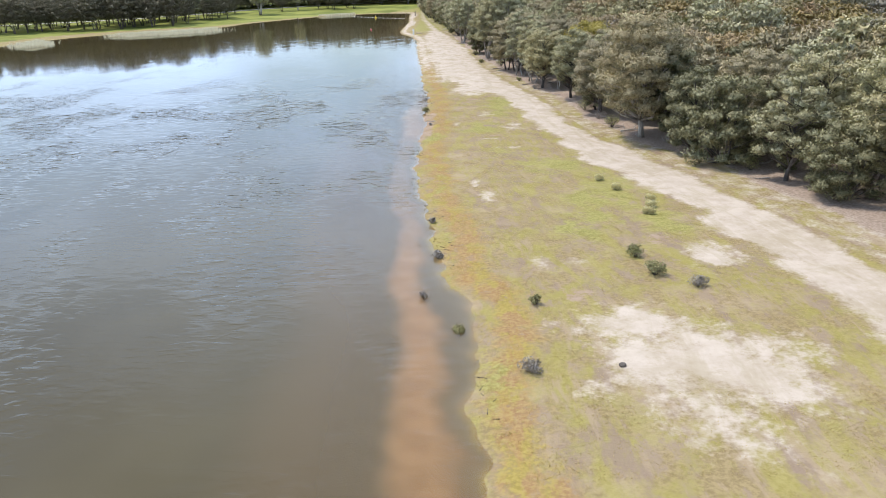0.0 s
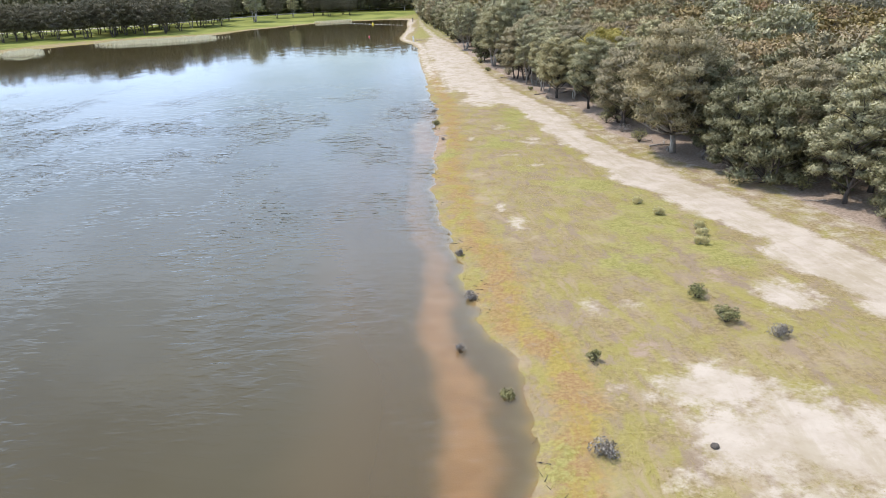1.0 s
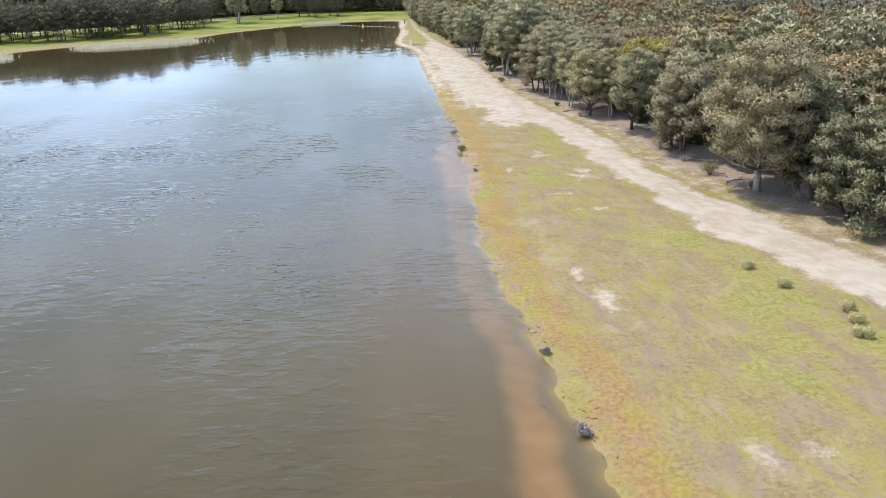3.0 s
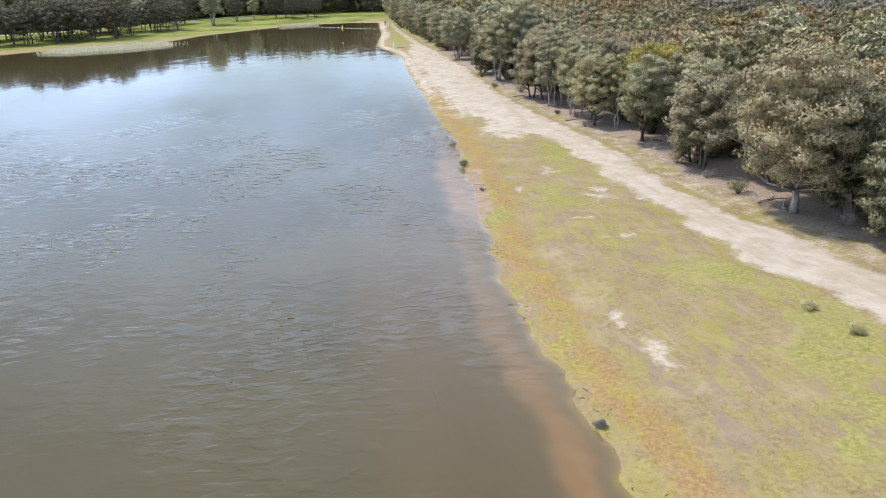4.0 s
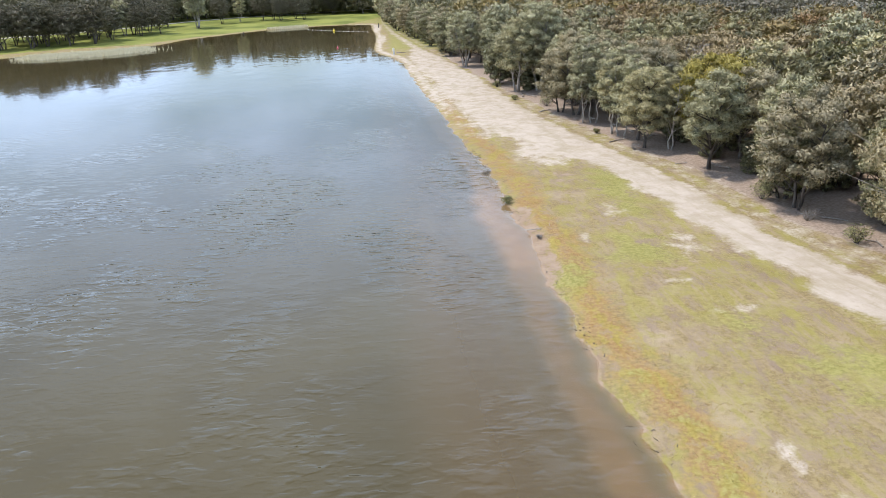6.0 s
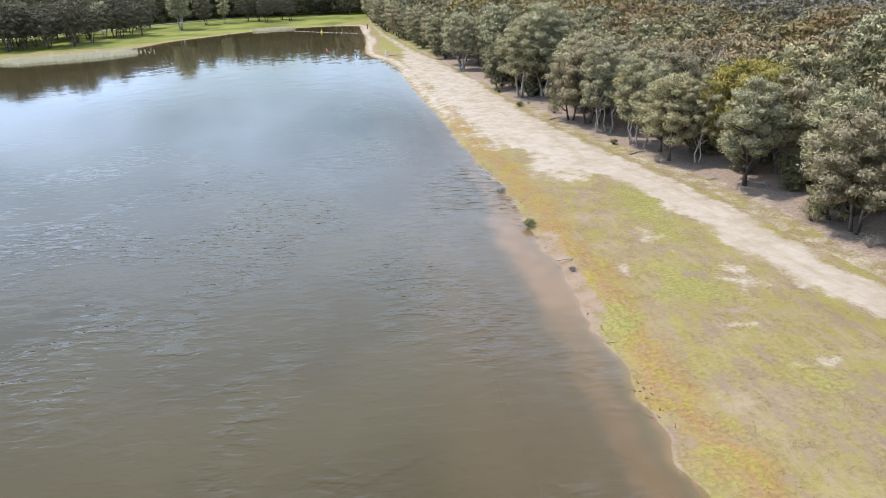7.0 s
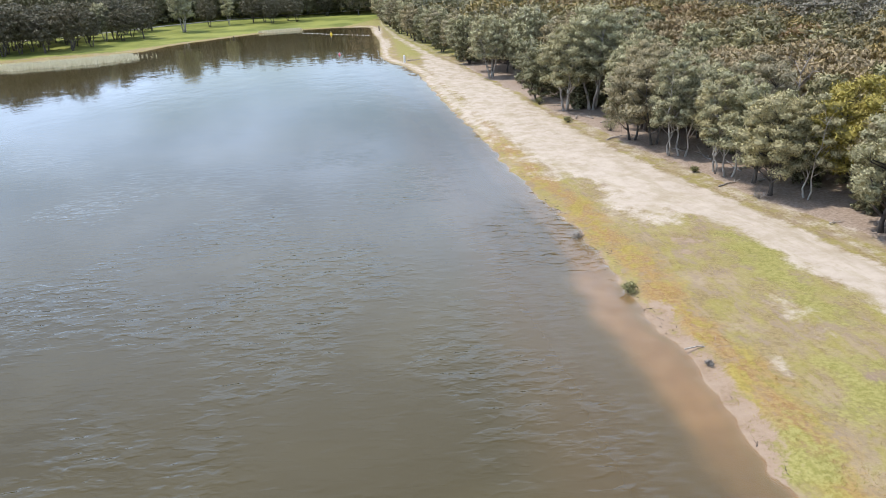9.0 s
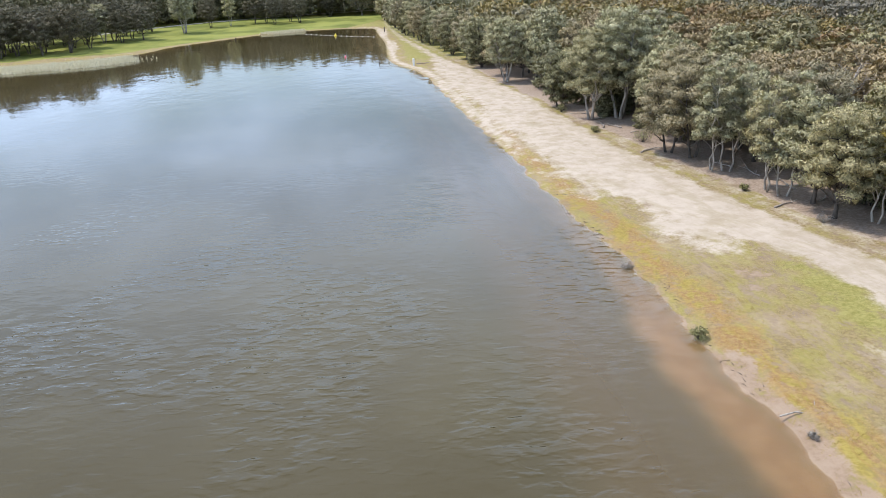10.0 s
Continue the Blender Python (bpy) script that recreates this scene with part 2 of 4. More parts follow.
def tuft_material():
    m = Mat("grass_blades")
    leaf = m.t.nodes.new("ShaderNodeNewGeometry").outputs["Random Per Island"]
    dry = m.mix(leaf, (0.42, 0.325, 0.155), (0.522, 0.410, 0.221))
    fresh = m.mix(leaf, (0.38, 0.36, 0.12), (0.504, 0.477, 0.198))
    rust = m.mix(leaf, (0.46, 0.28, 0.11), (0.540, 0.414, 0.162))
    c = m.mix(m.attr("green"), m.mix(m.attr("gold"), dry, rust), fresh)
    return thin(m, c)


def thin(m, c):
    """A thin blade: as much light comes through as off it."""
    a, b, both = m.node("ShaderNodeBsdfDiffuse", Color=c), m.node("ShaderNodeBsdfTranslucent", Color=c), m.node("ShaderNodeMixShader", Fac=0.5)
    m.t.links.new(a.outputs[0], both.inputs[1])
    m.t.links.new(b.outputs[0], both.inputs[2])
    return m.surface(both.outputs[0])


def reed_material():
    m = Mat("dry_reeds")
    leaf = m.t.nodes.new("ShaderNodeNewGeometry").outputs["Random Per Island"]
    return thin(m, m.mix(leaf, (0.56, 0.52, 0.36), (0.80, 0.76, 0.58)))


GROUND, WATER = ground_material(), water_material()
LEAF = leaf_material("gum_leaves", low=(0.271, 0.257, 0.161), high=(0.532, 0.498, 0.328))
LEAF_DARK = leaf_material("dark_leaves", low=(0.151, 0.147, 0.085), high=(0.334, 0.316, 0.193))
LEAF_OLIVE = leaf_material("olive_leaves", low=(0.248, 0.212, 0.134), high=(0.450, 0.391, 0.267))
LEAF_BANK = leaf_material("bank_leaves", low=(0.065, 0.064, 0.042), high=(0.17, 0.155, 0.105))
LEAF_FAR = leaf_material("wood_leaves", tone="tone", low=(0.168, 0.145, 0.096), high=(0.344, 0.297, 0.205))
LEAF_BUSH = leaf_material("bush_leaves", low=(0.20, 0.20, 0.095), high=(0.44, 0.42, 0.21))
LEAF_PALE = thin(Mat("pale_leaves"), (0.76, 0.70, 0.40, 1))
LEAF_RUST = leaf_material("rusty_leaves", low=(0.211, 0.164, 0.100), high=(0.464, 0.374, 0.239))
LEAF_WATTLE = leaf_material("wattle_leaves", low=(0.242, 0.202, 0.047), high=(0.484, 0.403, 0.106))
LEAF_GREY = simple("dead_twigs", (0.24, 0.21, 0.18), (0.45, 0.41, 0.37), 9)
TWIG_GREEN = simple("thistle_stems", (0.40, 0.42, 0.30), (0.55, 0.57, 0.45), 9)
BARK_PALE = simple("pale_bark", (0.20, 0.175, 0.15), (0.50, 0.46, 0.41), 2.5, stretch=(1, 1, 0.35))
BARK_DARK = simple("dark_bark", (0.045, 0.037, 0.032), (0.15, 0.125, 0.105), 4.0, stretch=(1, 1, 0.3), depth=0.05)
WOOD_GREY = simple("weathered_wood", (0.26, 0.22, 0.185), (0.46, 0.41, 0.36), 6)
REED = reed_material()
GRASS = tuft_material()
PATH_MAT = simple("gravel_path", (0.50, 0.46, 0.40), (0.62, 0.58, 0.52), 1.5)
PINK = simple("pink_plastic", (0.62, 0.10, 0.16), (0.72, 0.16, 0.22), 5, 0.4, 0.0)
YELLOW = simple("yellow_plastic", (0.70, 0.52, 0.03), (0.80, 0.62, 0.06), 5, 0.4, 0.0)
WHITE = simple("white_paint", (0.72, 0.71, 0.68), (0.82, 0.81, 0.79), 5, 0.5, 0.0)
ROPE = simple("float_rope", (0.45, 0.42, 0.33), (0.60, 0.56, 0.46), 12)


# ---- mesh helpers ----
def mesh_object(name, verts, faces, material, parent=None, label="", normals=None, **attrs):
    me = bpy.data.meshes.new(name)
    if isinstance(faces, np.ndarray):
        n, k = faces.shape
        me.vertices.add(len(verts))
        me.vertices.foreach_set("co", np.asarray(verts, dtype=np.float32).ravel())
        me.loops.add(n * k)
        me.loops.foreach_set("vertex_index", faces.astype(np.int32).ravel())
        me.polygons.add(n)
        me.polygons.foreach_set("loop_start", np.arange(0, n * k, k, dtype=np.int32))
        me.update(calc_edges=True)
    else:
        me.from_pydata(verts, [], faces)
    for key, values in attrs.items():
        a = me.attributes.new(key, "FLOAT", "POINT")
        a.data.foreach_set("value", np.asarray(values, dtype=np.float32))
    me.materials.append(material)
    if normals is not None:
        me.shade_smooth()
        a = me.attributes.new("custom_normal", "FLOAT_VECTOR", "POINT")
        a.data.foreach_set("vector", np.asarray(normals, dtype=np.float32).ravel())
    ob = new(name, me)
    if parent is not None:
        ob.parent = parent
    if label:
        ob["label"] = label
    return ob


class Soup:
    """Collects loose pieces of one mesh as arrays."""

    def __init__(self):
        self.v, self.f, self.n, self.way = [], [], 0, []

    def add(self, verts, faces, way=None):
        verts, faces = np.asarray(verts, float), np.asarray(faces, int)
        self.v.append(verts)
        if way is not None:
            self.way.append(way / (np.linalg.norm(way, axis=1)[:, None] + 1e-9))
        self.f.append(faces + self.n)
        self.n += len(verts)

    def verts(self):
        return np.concatenate(self.v)

    def faces(self):
        return np.concatenate(self.f)

    def normals(self):
        return np.concatenate(self.way)


def tube(soup, points, radii, sides=6):
    """A tapered tube along points, closed at the tip."""
    points = np.asarray(points, float)
    ring = []
    for i, (q, r) in enumerate(zip(points, radii)):
        ahead = points[min(i + 1, len(points) - 1)] - points[max(i - 1, 0)]
        ahead /= np.linalg.norm(ahead) + 1e-9
        side = np.cross(ahead, (0.31, 0.95, 0.05) if abs(ahead[2]) > 0.9 else (0, 0, 1))
        side /= np.linalg.norm(side) + 1e-9
        up = np.cross(side, ahead)
        a = np.arange(sides) * 2 * math.pi / sides
        ring.append(q + r * (np.cos(a)[:, None] * side + np.sin(a)[:, None] * up))
    v = np.concatenate(ring)
    f = []
    for i in range(len(points) - 1):
        for k in range(sides):
            a, b = i * sides + k, i * sides + (k + 1) % sides
            f += [(a, b, b + sides), (a, b + sides, a + sides)]
    top = (len(points) - 1) * sides
    for k in range(1, sides - 1):
        f += [(top, top + k, top + k + 1), (0, k + 1, k)]
    soup.add(v, f)


GOLD = (1 + 5 ** 0.5) / 2
ICO_V = np.array([(-1, GOLD, 0), (1, GOLD, 0), (-1, -GOLD, 0), (1, -GOLD, 0), (0, -1, GOLD), (0, 1, GOLD), (0, -1, -GOLD), (0, 1, -GOLD),
                  (GOLD, 0, -1), (GOLD, 0, 1), (-GOLD, 0, -1), (-GOLD, 0, 1)]) / math.hypot(1, GOLD)
ICO_F = np.array([(0, 11, 5), (0, 5, 1), (0, 1, 7), (0, 7, 10), (0, 10, 11), (1, 5, 9), (5, 11, 4), (11, 10, 2), (10, 7, 6), (7, 1, 8),
                  (3, 9, 4), (3, 4, 2), (3, 2, 6), (3, 6, 8), (3, 8, 9), (4, 9, 5), (2, 4, 11), (6, 2, 10), (8, 6, 7), (9, 8, 1)])


def finer(verts, faces):
    """One round of splitting each triangle in four, pushed out to the sphere."""
    verts, out, mids = [tuple(v) for v in verts], [], {}

    def mid(a, b):
        key = (min(a, b), max(a, b))
        if key not in mids:
            q = (np.array(verts[a]) + np.array(verts[b])) / 2
            verts.append(tuple(q / np.linalg.norm(q)))
            mids[key] = len(verts) - 1
        return mids[key]

    for a, b, c in faces:
        d, e, g = mid(a, b), mid(b, c), mid(c, a)
        out += [(a, d, g), (b, e, d), (c, g, e), (d, e, g)]
    return np.array(verts), np.array(out)


BALL_V, BALL_F = finer(ICO_V, ICO_F)


def clump(soup, rng, at, radius, flat, leaves, size, core=0.62, fine=False):
    """One clump of foliage: a ragged core and loose drooping leaf sprays round it."""
    if core > 0:
        v, f = (BALL_V, BALL_F) if fine else (ICO_V, ICO_F)
        v = v * rng.uniform(0.66, 1.18, (len(v), 1)) * radius * core
        soup.add(v * (1, 1, flat) + at, f, v / (radius * core) * 0.4 + rng.normal(size=v.shape) * 0.2)
    if leaves == 0:
        return
    d = rng.normal(size=(leaves, 3))
    d /= np.linalg.norm(d, axis=1)[:, None]
    base = d * (rng.uniform(0.5, 1.0, (leaves, 1)) ** 0.6 + rng.uniform(0, 0.25, (leaves, 1)) ** 2) * radius * (1, 1, flat) + at
    run = d * 0.6 + rng.normal(size=(leaves, 3)) * 0.55 + (0, 0, -0.25)
    run /= np.linalg.norm(run, axis=1)[:, None]
    wide = np.cross(run, rng.normal(size=(leaves, 3)))
    wide /= np.linalg.norm(wide, axis=1)[:, None] + 1e-9
    length = size * rng.uniform(0.6, 1.4, (leaves, 1))
    v = np.stack([base - wide * length * 0.3, base + wide * length * 0.3, base + run * length], axis=1).reshape(-1, 3)
    out = np.repeat((base - at) / radius + rng.normal(size=(leaves, 3)) * 0.36 + (0, 0, 0.15), 3, axis=0)
    f = np.arange(leaves * 3).reshape(-1, 3)
    face = np.cross(v[1::3] - v[0::3], v[2::3] - v[0::3])
    back = (face * out[::3]).sum(axis=1) < 0
    f[back] = f[back][:, ::-1]
    soup.add(v, f, out)


def foliage(soup, rng, centres, radii, flat, leaves, size, heart, fine=True):
    """Lobes of a crown: each a knobbly dome of small leaves over an uneven core."""
    count = len(centres)
    v0, f0 = (BALL_V, BALL_F) if fine else (ICO_V, ICO_F)
    squash = np.array((1, 1, flat))
    knobs = rng.normal(size=(count, 9, 3)) + (0, 0, 0.45)
    knobs /= np.linalg.norm(knobs, axis=2)[..., None]

    def swell(d):
        return 0.60 + 0.55 * np.clip(np.einsum("lnk,lmk->lnm", d, knobs).max(axis=2), 0, 1)[..., None] ** 5

    whole = centres - heart
    whole = 0.16 * whole / (np.linalg.norm(whole, axis=1)[:, None] + 1e-6)
    d = np.repeat(v0[None], count, axis=0)
    v = d * swell(d) * rng.uniform(0.7, 1.1, (count, len(v0), 1)) * radii[:, None, None] * 0.42 * squash + centres[:, None]
    f = (f0[None] + (np.arange(count) * len(v0))[:, None, None]).reshape(-1, 3)
    soup.add(v.reshape(-1, 3), f, (d / squash + whole[:, None]).reshape(-1, 3))
    d = rng.normal(size=(count, leaves, 3)) + (0, 0, 0.38)
    d /= np.linalg.norm(d, axis=2)[..., None]
    reach = swell(d) * rng.uniform(0.25, 1.0, (count, leaves, 1)) ** 0.5 * 1.03 + rng.uniform(0, 0.42, (count, leaves, 1)) ** 3
    base = d * reach * radii[:, None, None] * squash + centres[:, None]
    run = rng.normal(size=d.shape) + d * 0.4 + (0, 0, -0.3)
    run /= np.linalg.norm(run, axis=2)[..., None]
    wide = np.cross(run, d + rng.normal(size=d.shape) * 0.45)
    wide /= np.linalg.norm(wide, axis=2)[..., None] + 1e-9
    length = size * rng.uniform(0.6, 1.4, (count, leaves, 1))
    v = np.stack([base - wide * length * 0.28, base + wide * length * 0.28, base + run * length], axis=2).reshape(-1, 3)
    out = d / squash
    out = out / np.linalg.norm(out, axis=2)[..., None] + whole[:, None] + rng.normal(size=d.shape) * 0.34
    out = np.repeat(out.reshape(-1, 3), 3, axis=0)
    f = np.arange(len(v)).reshape(-1, 3)
    face = np.cross(v[1::3] - v[0::3], v[2::3] - v[0::3])
    back = (face * out[::3]).sum(axis=1) < 0
    f[back] = f[back][:, ::-1]
    soup.add(v, f, out)


def crown_lobes(rng, tall, spread, bare, count, low=0.24, high=0.40):
    """Places and radii of the lobes, spread over an uneven dome."""
    p1, p2 = rng.uniform(0, 6.28, 2)
    k = count * 14
    a, h = rng.uniform(0, 2 * math.pi, k), rng.uniform(0, 1, k) ** 0.75
    outline = 1 + 0.20 * np.sin(2 * a + p1) + 0.12 * np.sin(3 * a + p2)
    w = spread * outline * np.sqrt(1 - (np.clip(h - 0.35, 0, 1) / 0.68) ** 2) * (0.78 + 0.22 * np.clip(h / 0.35, 0, 1))
    rho = w * np.where(rng.uniform(size=k) < 0.78, rng.uniform(0.62, 0.86, k), rng.uniform(0, 0.6, k))
    pts = np.stack([np.cos(a) * rho, np.sin(a) * rho, tall * (bare + (0.95 - bare) * h)], 1)
    chosen = [pts[np.argmax(pts[:, 2])]]
    far = np.linalg.norm((pts - chosen[0]) * (1, 1, 1.3), axis=1)
    for _ in range(count - 1):
        q = pts[np.argmax(far * rng.uniform(0.75, 1, k))]
        chosen.append(q)
        far = np.minimum(far, np.linalg.norm((pts - q) * (1, 1, 1.3), axis=1))
    c = np.array(chosen)
    r = np.clip(spread * rng.uniform(low, high, count), 0.45, 1.7) * rng.choice([0.7, 1.0, 1.15], count)
    c[:, 2] = np.minimum(c[:, 2], tall - 0.6 * r)
    return c, r


# ---- lake outline and ground ----
SHORE = [(9, -60), (4.5, 5), (2.2, 24), (2.8, 33), (2.5, 38), (0.8, 42), (0.1, 50), (-0.6, 57), (-1.6, 63), (-2.1, 71), (-1.9, 79), (-2.1, 86), (-1.6, 93),
         (-2.2, 104), (-1.5, 111), (-2.4, 121), (-3.9, 136), (-4.3, 152), (-5.3, 163), (-7.1, 195), (-8.3, 228), (-15.2, 250), (-15.4, 266), (-14.6, 300),
         (-17, 355), (-17, 379), (-41, 382), (-61, 374), (-74, 356), (-89, 336), (-93, 312), (-108, 303), (-126, 297), (-143, 284), (-149, 262),
         (-160, 200), (-170, 100), (-170, -60)]


def smooth_line(points, rounds=2):
    p = np.asarray(points, float)
    for _ in range(rounds):
        a, b = p, np.roll(p, -1, axis=0)
        p = np.stack([0.75 * a + 0.25 * b, 0.25 * a + 0.75 * b], axis=1).reshape(-1, 2)
    return p


LAKE = smooth_line(SHORE)


def lake_distance(x, y):
    """Metres from the water's edge, positive on land."""
    best = np.full(x.shape, 1e9)
    inside = np.zeros(x.shape, bool)
    for (ax, ay), (bx, by) in zip(LAKE, np.roll(LAKE, -1, axis=0)):
        dx, dy = bx - ax, by - ay
        k = np.clip(((x - ax) * dx + (y - ay) * dy) / (dx * dx + dy * dy + 1e-12), 0, 1)
        best = np.minimum(best, np.hypot(x - ax - k * dx, y - ay - k * dy))
        if dy != 0:
            inside ^= ((ay > y) != (by > y)) & (x < dx * (y - ay) / dy + ax)
    return np.where(inside, -best, best)


def wobble(x, y, scale, seed=0.0):
    """Smooth value noise from sines, about -1 to 1."""
    u, w = x / scale + seed * 1.7, y / scale - seed * 2.3
    return (np.sin(u * 1.3 + 1.7 * np.sin(w * 0.9 + seed)) + np.sin(w * 1.7 + 1.3 * np.sin(u * 1.1 - seed)) + np.sin((u + w) * 2.3 + seed)) / 3


def step(v, low, high):
    k = np.clip((v - low) / (high - low), 0, 1)
    return k * k * (3 - 2 * k)


EDGE_Y = (-60, 20, 40, 58, 71, 80, 94, 108, 118, 127, 135, 144, 165, 205, 257, 327, 380, 460)
EDGE_X = (40, 37, 34, 30.5, 27, 22.5, 20.5, 19.3, 16.5, 15.4, 13.8, 12.4, 9.8, 5.6, 1.0, -6.7, -9, -12)
TRACK_Y = (-60, 20, 38, 47, 53, 62, 70, 77, 83, 88, 95, 104, 112, 118, 134, 150, 185, 208, 225, 254, 280, 315, 380)
TRACK_L = (26, 24.5, 23.6, 21.6, 21.2, 18.4, 15.4, 14.3, 13.4, 12.4, 11.5, 10.6, 9.4, 6.6, 1.0, -1.6, -3.4, -5.4, -6.5, -5, -7, -10, -13)
TRACK_R = (34, 31.5, 29, 27.8, 26.2, 24.2, 22.0, 19.8, 18.0, 17.2, 16.4, 15.9, 14.8, 13.4, 10.6, 8.4, 6.4, 4.0, 2.4, -1.8, -4.2, -7.4, -11)


def depth_at(x, y, d):
    """Water depth: a narrow channel along the right-hand shore, then a sand bar, then the deep lake."""
    off = np.maximum(-d, 0)
    middle = np.interp(y, (10, 24, 34, 38, 43, 46, 54, 70, 88, 100, 106, 130), (2.2, 2.6, 3.0, 3.3, 2.4, 1.9, 1.9, 1.8, 1.5, 1.9, 1.5, 1.4))
    bar = np.exp(-((off - middle - 0.25 * wobble(x, y, 5, 2)) / (np.interp(y, (20, 34, 38, 48, 80, 88, 106, 114), (1.7, 1.45, 1.2, 1.05, 0.95, 1.6, 1.6, 1.1)) + 0.2 * wobble(x, y, 6, 4))) ** 4)
    strength = np.interp(y, (10, 24, 45, 52, 60, 75, 84, 88, 104, 112, 130), (0.8, 1, 1, 0.8, 0.65, 0.5, 0.55, 0.95, 0.95, 0.6, 0.3))
    strength = strength * np.where(x > -30, 1, 0)
    plain = 0.10 * off + 0.010 * off ** 2
    near = 0.34 * (1 - np.exp(-off / 0.8)) + 0.02 * off + 0.03 * np.maximum(off - 3.5, 0) ** 2
    return np.where(x > -30, near - (near - 0.12) * bar * strength * (near > 0.12), plain).clip(0, 3), bar * strength


def spots(x, y, rows):
    """Soft ellipses: centre x, y, half sizes."""
    best = np.zeros(x.shape)
    for cx, cy, rx, ry in rows:
        u = (x - cx) / rx + 0.5 * wobble(x, y, 0.5 * rx + 0.15, cx) + 0.2 * wobble(x, y, 0.35, cy)
        w = (y - cy) / ry + 0.5 * wobble(x, y, 0.5 * ry + 0.15, cy) + 0.2 * wobble(x, y, 0.3, cx)
        best = np.maximum(best, (1 - 0.5 * np.hypot(u, w)) * (0.60 if rx < 1.5 else 1.0))
    return best.clip(0, 1)


SAND_SPOTS = [(14, 28.5, 4.5, 5), (11.5, 33, 2.4, 2.0), (7.7, 43, 0.9, 1.3), (9.8, 42.6, 0.8, 0.8), (3.9, 63, 0.5, 1.3), (4.9, 58.4, 0.9, 1.8), (6.0, 81.7, 1.2, 0.6), (8.2, 77, 1.4, 0.6), (2.6, 91, 0.6, 1.2), (9.4, 88, 1.4, 2.5), (6.5, 97, 1.2, 3),
              (19.5, 43, 1.6, 2.2), (5.5, 120, 3, 5), (2.5, 141, 4, 12), (0, 170, 5.5, 16), (-3, 205, 5.5, 20), (-13, 292, 1.6, 20), (-14.5, 345, 1.6, 20)]
GREEN_SPOTS = [(12.2, 68, 3.2, 2.6), (13.2, 57.2, 2.2, 2.2), (0.4, 61.5, 0.8, 5), (11.2, 48.7, 1.6, 2), (-1.1, 84.2, 1.5, 3.2), (9.5, 106, 2.0, 5), (5.5, 88, 2, 3), (15.8, 60, 2.2, 5), (18, 51, 1.6, 3), (8.6, 102, 1.5, 5), (10.8, 96, 0.8, 3), (3.4, 28, 0.9, 3.5), (14.6, 40.2, 1.2, 0.8), (-0.9, 82.4, 0.5, 1.8),
               (1.3, 48.8, 0.5, 1.2), (7.2, 75, 1.2, 2.2), (12.1, 27.4, 0.5, 0.35), (-0.4, 70, 0.6, 2), (13, 52, 1.5, 2)]


BARE_SPOTS = [(4.8, 108.4, 1.5, 2.5), (4.3, 88.4, 1.3, 2.0), (4.1, 85.6, 1.0, 1.3), (5.6, 52.6, 1.3, 1.3), (3.7, 66.3, 0.9, 2.6), (1.1, 53.2, 0.8, 1.3), (0.1, 55.5, 0.5, 1.1), (10.5, 64, 1.3, 2.0),
              (9, 37.5, 1.6, 1.6), (6.4, 47, 1.2, 2.4), (8.2, 58, 1.4, 1.4), (5.2, 74, 1.1, 2.6), (17, 46.5, 1.8, 1.6), (18.6, 62, 1.4, 1.6), (7.4, 84, 1.6, 1.2), (3.2, 78, 0.9, 1.8), (6.2, 41, 0.9, 1.5)]


